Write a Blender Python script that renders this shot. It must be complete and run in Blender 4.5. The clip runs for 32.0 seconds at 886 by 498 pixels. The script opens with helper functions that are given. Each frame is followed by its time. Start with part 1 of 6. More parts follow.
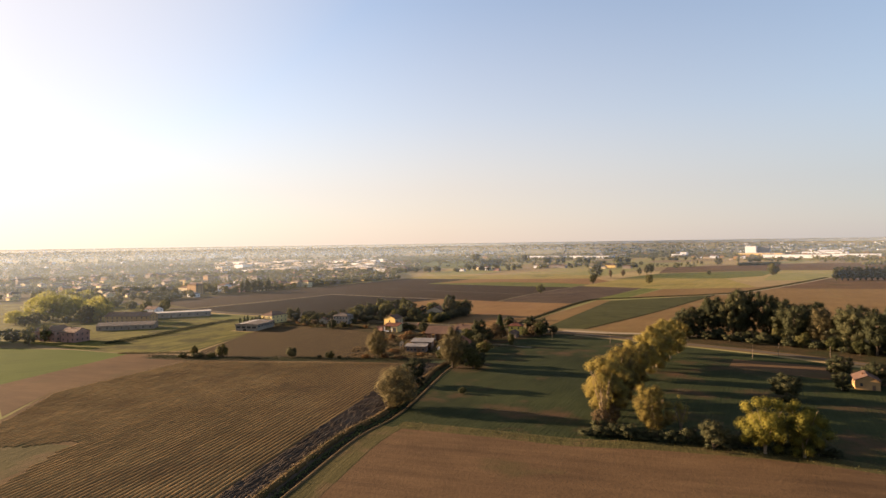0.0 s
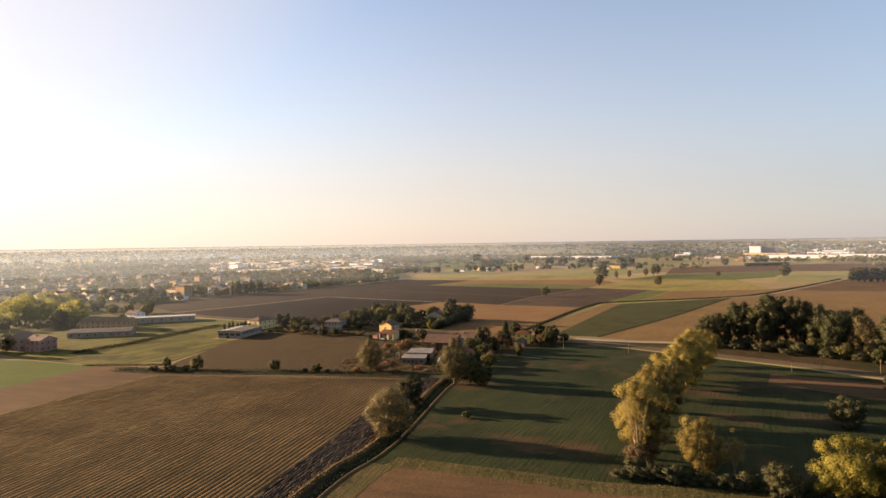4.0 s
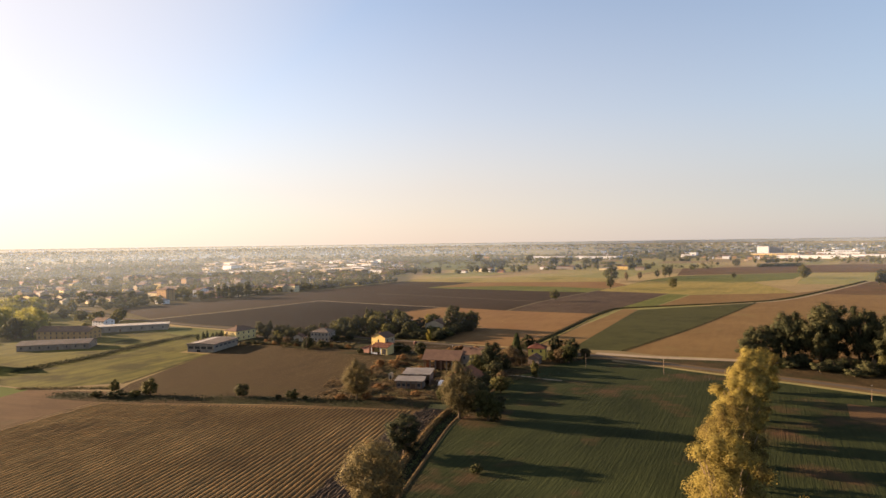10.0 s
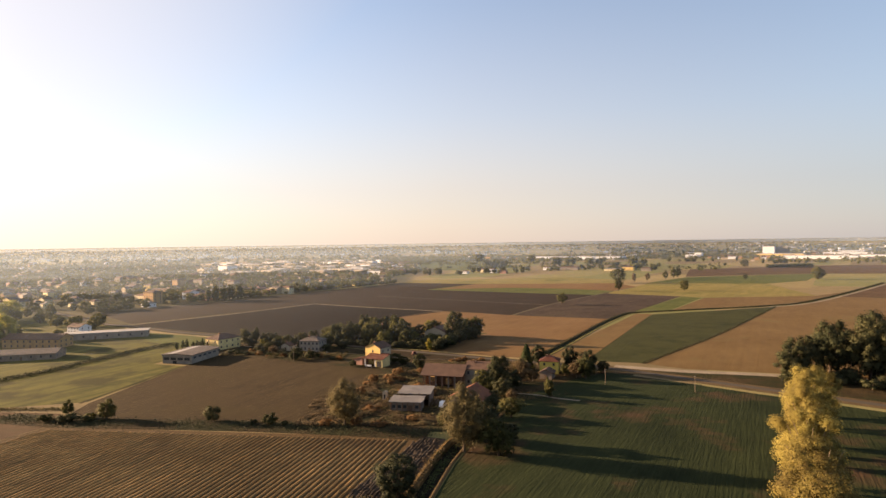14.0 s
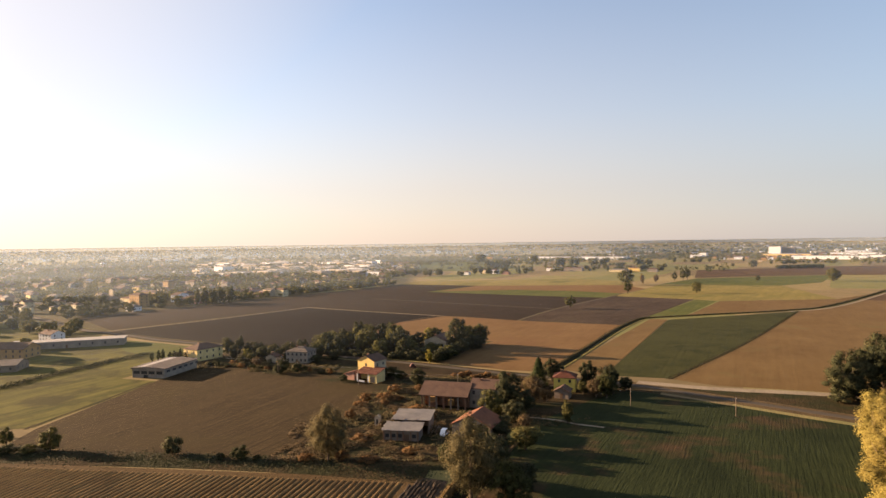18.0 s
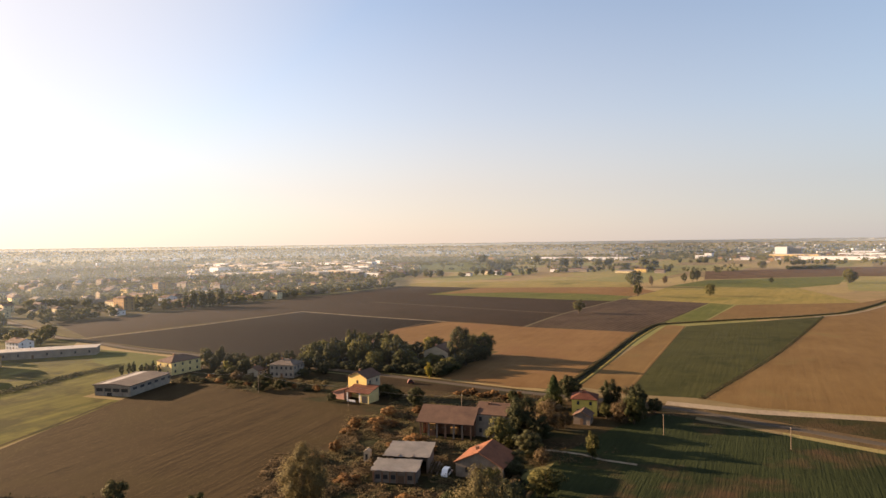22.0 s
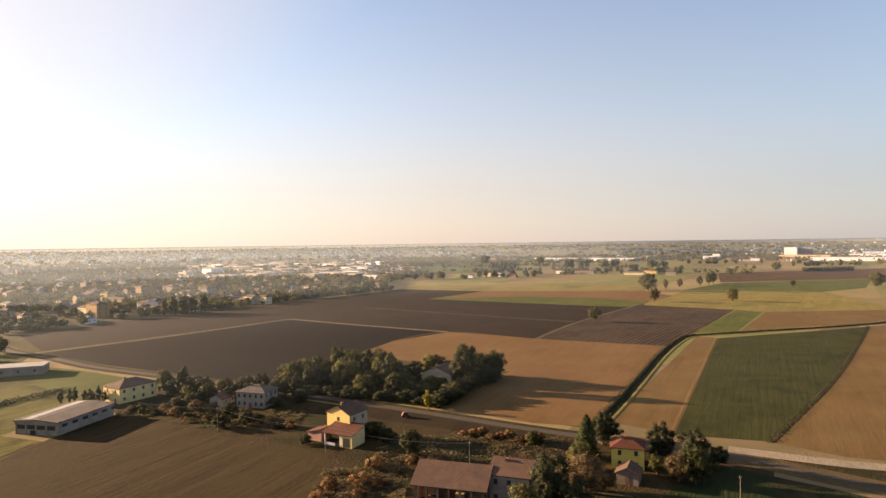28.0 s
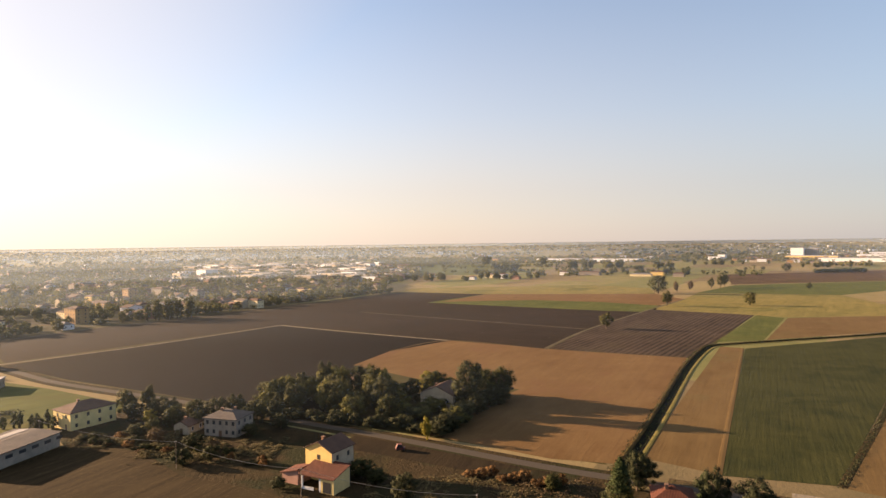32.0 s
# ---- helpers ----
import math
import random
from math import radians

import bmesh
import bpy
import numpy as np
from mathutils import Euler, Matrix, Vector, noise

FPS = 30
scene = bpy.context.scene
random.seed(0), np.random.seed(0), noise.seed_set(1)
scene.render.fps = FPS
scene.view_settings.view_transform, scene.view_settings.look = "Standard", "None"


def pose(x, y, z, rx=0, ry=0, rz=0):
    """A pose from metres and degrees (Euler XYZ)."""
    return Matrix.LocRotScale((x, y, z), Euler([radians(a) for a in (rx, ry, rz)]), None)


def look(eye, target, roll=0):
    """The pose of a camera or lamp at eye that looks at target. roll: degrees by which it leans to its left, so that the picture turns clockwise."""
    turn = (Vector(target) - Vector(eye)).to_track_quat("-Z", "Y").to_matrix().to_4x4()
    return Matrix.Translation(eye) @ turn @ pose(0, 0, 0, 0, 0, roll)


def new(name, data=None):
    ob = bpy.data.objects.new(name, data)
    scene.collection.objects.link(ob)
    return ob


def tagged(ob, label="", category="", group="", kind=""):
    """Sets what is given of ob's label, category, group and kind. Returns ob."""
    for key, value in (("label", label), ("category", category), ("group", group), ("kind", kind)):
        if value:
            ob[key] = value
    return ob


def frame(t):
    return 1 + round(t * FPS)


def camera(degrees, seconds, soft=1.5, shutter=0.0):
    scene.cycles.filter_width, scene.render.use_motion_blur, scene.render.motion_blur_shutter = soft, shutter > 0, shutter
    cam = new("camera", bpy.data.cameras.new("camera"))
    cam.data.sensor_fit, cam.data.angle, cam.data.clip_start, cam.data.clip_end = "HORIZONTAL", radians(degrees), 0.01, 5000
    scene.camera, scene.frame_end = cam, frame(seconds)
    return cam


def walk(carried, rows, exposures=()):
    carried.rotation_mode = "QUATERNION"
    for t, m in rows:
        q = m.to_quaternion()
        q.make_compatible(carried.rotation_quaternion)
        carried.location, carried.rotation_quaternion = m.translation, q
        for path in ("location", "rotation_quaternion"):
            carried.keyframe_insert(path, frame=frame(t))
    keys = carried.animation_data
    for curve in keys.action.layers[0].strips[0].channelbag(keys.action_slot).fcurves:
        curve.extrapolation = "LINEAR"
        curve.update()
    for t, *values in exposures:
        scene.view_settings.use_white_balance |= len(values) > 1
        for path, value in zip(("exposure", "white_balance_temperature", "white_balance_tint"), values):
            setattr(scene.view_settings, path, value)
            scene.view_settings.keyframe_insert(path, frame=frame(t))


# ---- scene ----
cam = camera(71.0, 32.0)
PATH = [
    (0.0, (-0.000, 0.000, 65.000), (10.785, 999.902, 56.118), -0.827),
    (2.0, (-0.014, 18.962, 65.008), (11.079, 1018.861, 56.061), -0.822),
    (4.0, (-0.025, 37.702, 65.042), (11.188, 1037.599, 56.016), -0.817),
    (6.0, (-0.035, 56.242, 65.102), (11.133, 1056.138, 55.988), -0.812),
    (8.0, (-0.043, 74.604, 65.189), (10.934, 1074.501, 55.982), -0.807),
    (10.0, (-0.050, 92.810, 65.302), (10.611, 1092.710, 56.001), -0.802),
    (12.0, (-0.054, 110.884, 65.441), (10.184, 1110.787, 56.051), -0.797),
    (14.0, (-0.057, 128.847, 65.607), (9.674, 1128.755, 56.134), -0.792),
    (16.0, (-0.058, 146.723, 65.799), (9.100, 1146.635, 56.256), -0.787),
    (18.0, (-0.057, 164.533, 66.017), (8.483, 1164.450, 56.421), -0.782),
    (20.0, (-0.054, 182.300, 66.261), (7.843, 1182.222, 56.633), -0.777),
    (22.0, (-0.050, 200.046, 66.532), (7.201, 1199.973, 56.896), -0.772),
    (24.0, (-0.043, 217.794, 66.829), (6.575, 1217.726, 57.214), -0.767),
    (26.0, (-0.035, 235.567, 67.152), (5.987, 1235.503, 57.593), -0.762),
    (28.0, (-0.025, 253.387, 67.501), (5.456, 1253.327, 58.035), -0.757),
    (30.0, (-0.014, 271.276, 67.877), (5.004, 1271.219, 58.546), -0.752),
    (32.0, (-0.000, 289.256, 68.279), (4.649, 1289.203, 59.130), -0.747),
]
walk(cam, [(t, look(eye, target, roll)) for t, eye, target, roll in PATH], exposures=[(0.0, 2.3, 7100, 23), (32.0, 2.3, 7100, 23)])

# ---- light ----
SUN_AZ, SUN_EL = radians(69.5), radians(11.8)   # to the left of +y, above the horizon
sun_dir = Vector((-math.sin(SUN_AZ) * math.cos(SUN_EL), math.cos(SUN_AZ) * math.cos(SUN_EL), math.sin(SUN_EL)))
sun_data = bpy.data.lights.new("sun", "SUN")
sun_data.energy, sun_data.angle, sun_data.color = 4.6, radians(0.6), (1.0, 0.74, 0.455)
new("sun", sun_data).matrix_world = look(sun_dir * 100, (0, 0, 0))

world = bpy.data.worlds.new("sky")
scene.world = world
world.use_nodes = True
wn = world.node_tree.nodes
sky = wn.new("ShaderNodeTexSky")
sky.sky_type, sky.sun_disc = "NISHITA", False
sky.sun_elevation, sky.sun_rotation = SUN_EL, -SUN_AZ
sky.air_density, sky.dust_density, sky.ozone_density, sky.altitude = 1.0, 0.35, 2.6, 60
wn["Background"].inputs[1].default_value = 0.05
wl = world.node_tree.links
deeper = wn.new("ShaderNodeHueSaturation")
deeper.inputs["Hue"].default_value, deeper.inputs["Saturation"].default_value, deeper.inputs["Value"].default_value = 0.494, 1.02, 1.12
wl.new(sky.outputs[0], deeper.inputs["Color"])


def sky_ramp(fac, stops, scale=1.0):
    r = wn.new("ShaderNodeValToRGB")
    while len(r.color_ramp.elements) < len(stops):
        r.color_ramp.elements.new(0.5)
    for e, (p, c) in zip(r.color_ramp.elements, stops):
        e.position, e.color = p, (*(k * scale for k in c), 1)
    wl.new(fac, r.inputs["Fac"])
    return r.outputs["Color"]


# evening haze in the sky: thick near the horizon, brighter towards the sun
sky_way = wn.new("ShaderNodeTexCoord").outputs["Generated"]
height = wn.new("ShaderNodeSeparateXYZ")
wl.new(sky_way, height.inputs[0])
to_sun = wn.new("ShaderNodeVectorMath")
to_sun.operation = "DOT_PRODUCT"
wl.new(sky_way, to_sun.inputs[0])
to_sun.inputs[1].default_value = sun_dir
half_sun = wn.new("ShaderNodeMath")
half_sun.operation = "MULTIPLY_ADD"
half_sun.inputs[1].default_value, half_sun.inputs[2].default_value = 0.5, 0.5
wl.new(to_sun.outputs["Value"], half_sun.inputs[0])
HAZE = 1 / 4.92 / 0.05
veil = sky_ramp(half_sun.outputs[0], [(0.0, (0.42, 0.50, 0.60)), (0.374, (0.475, 0.515, 0.545)), (0.67, (0.765, 0.70, 0.62)), (0.905, (1.0, 0.965, 0.87)), (1.0, (1.3, 1.25, 1.15))], HAZE)
amount = sky_ramp(height.outputs[2], [(0.0, (0.82,) * 3), (0.09, (0.74,) * 3), (0.2, (0.45,) * 3), (0.36, (0.22,) * 3), (0.6, (0.42,) * 3)])
hazy = wn.new("ShaderNodeMix")
hazy.data_type = "RGBA"
glare = sky_ramp(half_sun.outputs[0], [(0.66, (0.0,) * 3), (0.88, (0.6,) * 3), (1.0, (0.85,) * 3)])
thickest = wn.new("ShaderNodeMath")
thickest.operation = "MAXIMUM"
wl.new(amount, thickest.inputs[0])
wl.new(glare, thickest.inputs[1])
wl.new(thickest.outputs[0], hazy.inputs["Factor"])
wl.new(deeper.outputs[0], hazy.inputs["A"])
wl.new(veil, hazy.inputs["B"])
wl.new(hazy.outputs["Result"], wn["Background"].inputs[0])


# ---- materials ----
def mat_base(name, rough=0.9, spec=0.2):
    m = bpy.data.materials.new(name)
    m.use_nodes = True
    b = m.node_tree.nodes["Principled BSDF"]
    b.inputs["Roughness"].default_value = rough
    b.inputs["Specular IOR Level"].default_value = spec
    return m, m.node_tree.nodes, m.node_tree.links, b


def noise_node(n, l, vec, scale, detail=4.0, rough=0.6):
    t = n.new("ShaderNodeTexNoise")
    t.inputs["Scale"].default_value, t.inputs["Detail"].default_value, t.inputs["Roughness"].default_value = scale, detail, rough
    l.new(vec, t.inputs["Vector"])
    return t.outputs["Fac"]


def ramp(n, l, fac, stops):
    r = n.new("ShaderNodeValToRGB")
    while len(r.color_ramp.elements) < len(stops):
        r.color_ramp.elements.new(0.5)
    for e, (p, c) in zip(r.color_ramp.elements, stops):
        e.position, e.color = p, (*c, 1)
    l.new(fac, r.inputs["Fac"])
    return r.outputs["Color"]


def mix(n, l, fac, a, b, mode="MIX"):
    m = n.new("ShaderNodeMix")
    m.data_type, m.blend_type = "RGBA", mode
    for sock, v in ((m.inputs["Factor"], fac), (m.inputs["A"], a), (m.inputs["B"], b)):
        if isinstance(v, (int, float)):
            sock.default_value = v
        elif isinstance(v, tuple):
            sock.default_value = (*v, 1)
        else:
            l.new(v, sock)
    return m.outputs["Result"]


def arith(n, l, op, a, b):
    m = n.new("ShaderNodeMath")
    m.operation = op
    for sock, v in zip(m.inputs, (a, b)):
        if isinstance(v, (int, float)):
            sock.default_value = v
        else:
            l.new(v, sock)
    return m.outputs[0]


def bump(n, l, b, height, strength, dist):
    k = n.new("ShaderNodeBump")
    k.inputs["Strength"].default_value, k.inputs["Distance"].default_value = strength, dist
    l.new(height, k.inputs["Height"])
    l.new(k.outputs[0], b.inputs["Normal"])


def mapped(n, l, turn=0.0, scale=(1, 1, 1)):
    tc, mp = n.new("ShaderNodeTexCoord"), n.new("ShaderNodeMapping")
    mp.vector_type = "TEXTURE"
    mp.inputs["Rotation"].default_value = (0, 0, radians(-turn))
    mp.inputs["Scale"].default_value = tuple(1 / k for k in scale)
    l.new(tc.outputs["Object"], mp.inputs["Vector"])
    return mp.outputs[0]


def field_mat(name, low, high, turn=0.0, spacing=3.0, rows=0.0, patch=None, patch_size=0.02, patch_at=0.6, relief=0.25, streaks=True, comb=0.4, mottle=0.55):
    """Soil or crop: broad patches, streaks along the rows, fine grain. turn: the rows' direction to the right of +y, in degrees."""
    m, n, l, b = mat_base(name, 1.0, 0.05)
    plain = mapped(n, l)
    along = mapped(n, l, turn, (1, 0.025 if streaks else 0.7, 1))
    big = noise_node(n, l, plain, 0.022, 5, 0.62)
    fine = noise_node(n, l, plain, 0.8, 4, 0.7)
    streak = noise_node(n, l, along, 1.1 / spacing, 3, 0.65)
    thin = noise_node(n, l, mapped(n, l, turn, (1, 0.05 if streaks else 0.8, 1)), 3.2 / spacing, 2, 0.6)
    f = arith(n, l, "ADD", arith(n, l, "MULTIPLY", big, 1.0 - comb), arith(n, l, "MULTIPLY", streak, comb))
    f = arith(n, l, "ADD", f, arith(n, l, "MULTIPLY", arith(n, l, "SUBTRACT", fine, 0.5), 0.22))
    f = arith(n, l, "ADD", f, arith(n, l, "MULTIPLY", arith(n, l, "SUBTRACT", thin, 0.5), 0.6 * comb))
    mid = noise_node(n, l, mapped(n, l, turn, (1, 0.3, 1)), 0.16, 4, 0.65)
    f = arith(n, l, "ADD", f, arith(n, l, "MULTIPLY", arith(n, l, "SUBTRACT", mid, 0.5), mottle))
    h = arith(n, l, "ADD", fine, thin)
    if rows:
        w = n.new("ShaderNodeTexWave")
        w.wave_type, w.bands_direction = "BANDS", "X"
        w.inputs["Scale"].default_value = 0.314 / spacing
        w.inputs["Distortion"].default_value, w.inputs["Detail"].default_value, w.inputs["Detail Scale"].default_value = 0.8, 2, 0.3
        l.new(mapped(n, l, turn), w.inputs["Vector"])
        f = arith(n, l, "ADD", f, arith(n, l, "MULTIPLY", arith(n, l, "SUBTRACT", w.outputs["Fac"], 0.5), rows))
        h = arith(n, l, "ADD", h, arith(n, l, "MULTIPLY", w.outputs["Fac"], min(1.0, rows * 2)))
    col = ramp(n, l, f, [(0.27, low), (0.73, high)])
    if patch:
        pn = noise_node(n, l, plain, patch_size, 4, 0.65)
        fac = ramp(n, l, pn, [(patch_at - 0.04, (0, 0, 0)), (patch_at + 0.1, (1, 1, 1))])
        col = mix(n, l, fac, col, patch)
    l.new(col, b.inputs["Base Color"])
    bump(n, l, b, h, 0.6, relief)
    return m


def wall_mat(name, col, dirt=0.25):
    m, n, l, b = mat_base(name, 0.9, 0.2)
    v = mapped(n, l)
    f1, f2 = noise_node(n, l, v, 0.35, 4, 0.6), noise_node(n, l, v, 4.0, 3, 0.6)
    f = arith(n, l, "ADD", arith(n, l, "MULTIPLY", f1, 0.7), arith(n, l, "MULTIPLY", f2, 0.3))
    dark = tuple(c * (1 - dirt) * 0.9 for c in col)
    l.new(ramp(n, l, f, [(0.3, dark), (0.6, col)]), b.inputs["Base Color"])
    bump(n, l, b, f2, 0.3, 0.02)
    return m


def roof_mat(name, low, high, courses=0.35):
    m, n, l, b = mat_base(name, 0.85, 0.2)
    v = mapped(n, l)
    f1, f2 = noise_node(n, l, v, 0.3, 5, 0.65), noise_node(n, l, v, 3.0, 3, 0.7)
    w = n.new("ShaderNodeTexWave")
    w.bands_direction = "X"
    w.inputs["Scale"].default_value, w.inputs["Distortion"].default_value = 0.314 / courses, 0.5
    l.new(v, w.inputs["Vector"])
    f = arith(n, l, "ADD", arith(n, l, "MULTIPLY", f1, 0.6), arith(n, l, "MULTIPLY", f2, 0.4))
    l.new(ramp(n, l, f, [(0.3, low), (0.68, high)]), b.inputs["Base Color"])
    bump(n, l, b, arith(n, l, "ADD", w.outputs["Fac"], f2), 0.6, 0.06)
    return m


def leaf_mat(name, low, mid, high, trans=0.22):
    m, n, l, b = mat_base(name, 0.8, 0.1)
    geo, info = n.new("ShaderNodeNewGeometry"), n.new("ShaderNodeObjectInfo")
    clump = noise_node(n, l, mapped(n, l), 0.28, 2, 0.5)
    f = arith(n, l, "ADD", arith(n, l, "MULTIPLY", geo.outputs["Random Per Island"], 0.16), arith(n, l, "MULTIPLY", clump, 0.84))
    f = arith(n, l, "ADD", f, arith(n, l, "MULTIPLY", arith(n, l, "SUBTRACT", info.outputs["Random"], 0.5), 0.25))
    col = ramp(n, l, f, [(0.25, low), (0.5, mid), (0.75, high)])
    l.new(col, b.inputs["Base Color"])
    t = n.new("ShaderNodeBsdfTranslucent")
    l.new(col, t.inputs["Color"])
    x = n.new("ShaderNodeMixShader")
    x.inputs[0].default_value = trans
    l.new(b.outputs[0], x.inputs[1])
    l.new(t.outputs[0], x.inputs[2])
    l.new(x.outputs[0], n["Material Output"].inputs["Surface"])
    return m


def plain_mat(name, col, rough=0.6, metal=0.0, var=0.2, spec=0.4):
    m, n, l, b = mat_base(name, rough, spec)
    b.inputs["Metallic"].default_value = metal
    f = noise_node(n, l, mapped(n, l), 1.5, 4, 0.6)
    l.new(ramp(n, l, f, [(0.3, tuple(c * (1 - var) for c in col)), (0.7, col)]), b.inputs["Base Color"])
    return m


def far_ground_mat():
    """The open plain: a patchwork of strips of soil, stubble and grass along the land's old grid."""
    m, n, l, b = mat_base("plain_soil", 1.0, 0.05)
    v = mapped(n, l, 33, (1 / 95, 1 / 230, 1))
    vor = n.new("ShaderNodeTexVoronoi")
    vor.distance = "CHEBYCHEV"
    vor.inputs["Scale"].default_value, vor.inputs["Randomness"].default_value = 1.0, 0.75
    l.new(v, vor.inputs["Vector"])
    sep = n.new("ShaderNodeSeparateColor")
    l.new(vor.outputs["Color"], sep.inputs[0])
    col = ramp(n, l, sep.outputs[0], [(0.0, (0.077, 0.056, 0.037)), (0.22, (0.142, 0.103, 0.062)), (0.42, (0.224, 0.163, 0.080)),
                                      (0.6, (0.152, 0.152, 0.048)), (0.78, (0.090, 0.122, 0.036)), (1.0, (0.252, 0.196, 0.090))])
    n1 = noise_node(n, l, mapped(n, l), 0.03, 5, 0.65)
    col = mix(n, l, 0.5, col, ramp(n, l, n1, [(0.3, (0.108, 0.099, 0.042)), (0.7, (0.232, 0.179, 0.090))]))
    l.new(col, b.inputs["Base Color"])
    bump(n, l, b, noise_node(n, l, mapped(n, l), 0.7, 4, 0.7), 0.6, 0.3)
    return m


M_PLAIN = far_ground_mat()
DITCH_TURN = 15.5
# pale ridges, dark furrows: straw and soil, plus row light and shade in colour
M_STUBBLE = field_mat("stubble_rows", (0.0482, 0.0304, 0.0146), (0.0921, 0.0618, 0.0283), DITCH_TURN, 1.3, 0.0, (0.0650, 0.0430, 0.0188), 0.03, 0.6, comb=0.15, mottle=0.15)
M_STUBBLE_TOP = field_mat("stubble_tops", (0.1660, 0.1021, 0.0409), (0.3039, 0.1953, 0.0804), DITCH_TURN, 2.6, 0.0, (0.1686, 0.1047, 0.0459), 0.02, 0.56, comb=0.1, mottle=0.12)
M_PLOUGH = field_mat("ploughed_clods", (0.024, 0.018, 0.013), (0.086, 0.067, 0.050), DITCH_TURN, 1.6, 0.05, relief=0.9, comb=0.45)
M_DARK = field_mat("dark_tilled_soil", (0.0048, 0.0037, 0.0028), (0.0090, 0.0063, 0.0048), 55, 5, 0.0)
M_BROWN = field_mat("brown_tilled_soil", (0.0158, 0.0108, 0.0070), (0.0274, 0.0180, 0.0110), -53, 6, 0.0)
M_VINE = field_mat("row_crop_soil", (0.022, 0.016, 0.012), (0.066, 0.047, 0.032), 35, 3.8, 0.34, (0.050, 0.038, 0.023), 0.03, 0.58, comb=0.3)
M_ORANGE = field_mat("orange_stubble", (0.0990, 0.0556, 0.0229), (0.1476, 0.0919, 0.0406), 27, 5, 0.0, (0.1237, 0.0681, 0.0336), 0.02, 0.58, comb=0.25, relief=0.13)
M_TAN = field_mat("tan_stubble", (0.0893, 0.0555, 0.0226), (0.1335, 0.0884, 0.0376), 28, 6, 0.0, (0.1053, 0.0827, 0.0338), 0.02, 0.62, comb=0.25, relief=0.13)
M_BARE = field_mat("bare_brown_soil", (0.046, 0.029, 0.016), (0.096, 0.060, 0.031), -72, 7, 0.0, (0.046, 0.042, 0.017), 0.016, 0.6, comb=0.35)
M_CFIELD = field_mat("pale_tilled_soil", (0.0185, 0.0126, 0.0062), (0.0500, 0.0350, 0.0158), 24, 3.0, 0.0, (0.0360, 0.0262, 0.0108), 0.03, 0.56, comb=0.8, mottle=0.2, relief=0.08)
M_GREEN = field_mat("green_crop", (0.0177, 0.0221, 0.0080), (0.0424, 0.0442, 0.0150), 28, 6, 0.0, (0.0371, 0.0389, 0.0133), 0.07, 0.5, comb=0.08, mottle=0.42, relief=0.28)
M_SGREEN = field_mat("patchy_green_crop", (0.0096, 0.0148, 0.0058), (0.0244, 0.0321, 0.0122), 28, 2.0, 0.05, (0.0515, 0.0321, 0.0180), 0.024, 0.575, comb=0.1)
M_OLIVE = field_mat("dry_grass", (0.111, 0.097, 0.030), (0.200, 0.161, 0.054), 33, 9, 0.0, (0.088, 0.089, 0.025), 0.012, 0.58)
M_MEADOW = field_mat("meadow", (0.030, 0.035, 0.009), (0.118, 0.108, 0.026), 24, 6, 0.0, (0.034, 0.034, 0.011), 0.04, 0.52, comb=0.7)
M_LAWN = field_mat("green_meadow", (0.032, 0.052, 0.008), (0.055, 0.078, 0.014), 60, 8, 0.0)
M_SCRUB = field_mat("rough_scrub_ground", (0.0208, 0.0160, 0.0080), (0.0545, 0.0376, 0.0176), 0, 3, 0.0, (0.0224, 0.0232, 0.0096), 0.05, 0.5, 0.6, streaks=False)
# weedy soil, colour darkened partly for shade from trees and houses
M_SHADYSOIL = field_mat("shaded_weedy_soil", (0.0153, 0.0107, 0.0061), (0.0314, 0.0222, 0.0115), 20, 5, 0.0, (0.0184, 0.0176, 0.0076), 0.03, 0.58, comb=0.4)
M_FRESH = field_mat("fresh_green_crop", (0.044, 0.055, 0.014), (0.090, 0.098, 0.027), 28, 6, 0.0, (0.070, 0.070, 0.020), 0.03, 0.58, comb=0.3)
M_VERGE = field_mat("dry_verge", (0.0527, 0.0374, 0.0187), (0.1037, 0.0731, 0.0374), 0, 3, 0.0, (0.0467, 0.0408, 0.0170), 0.06, 0.6, streaks=False)
M_BANK = field_mat("reedy_bank", (0.041, 0.029, 0.011), (0.093, 0.060, 0.025), 0, 1.5, 0.0, (0.025, 0.028, 0.008), 0.12, 0.55, 0.5, streaks=False)
# mud coloured near black for the shade of a ditch not dug out
M_SHADED_MUD = field_mat("shaded_ditch_mud", (0.006, 0.006, 0.004), (0.014, 0.012, 0.008), 0, 2, 0.0, streaks=False)
M_ASPHALT = plain_mat("worn_asphalt", (0.0640, 0.0541, 0.0426), 0.95, spec=0.1)
M_TRACK = field_mat("grassy_track", (0.060, 0.051, 0.033), (0.115, 0.096, 0.060), 0, 2, 0.0, (0.07, 0.066, 0.03), 0.05, 0.55, streaks=False)
M_SWARD = field_mat("olive_grass", (0.034, 0.032, 0.012), (0.066, 0.056, 0.022), 15, 4, 0.0, (0.075, 0.052, 0.026), 0.05, 0.56, comb=0.4)
M_TOWN = field_mat("gardens_and_yards", (0.022, 0.020, 0.013), (0.050, 0.042, 0.028), -33, 9, 0.0, (0.040, 0.046, 0.018), 0.02, 0.52, streaks=False)
M_DIRT = field_mat("pale_dirt_track", (0.15, 0.124, 0.088), (0.26, 0.220, 0.160), 0, 2, 0.0, streaks=False)
M_BARK = wall_mat("bark", (0.096, 0.072, 0.051), 0.5)
M_PALE_BARK = wall_mat("pale_bark", (0.217, 0.163, 0.108), 0.4)
M_GOLD = leaf_mat("gold_leaves", (0.088, 0.066, 0.024), (0.190, 0.153, 0.044), (0.290, 0.246, 0.070), 0.45)
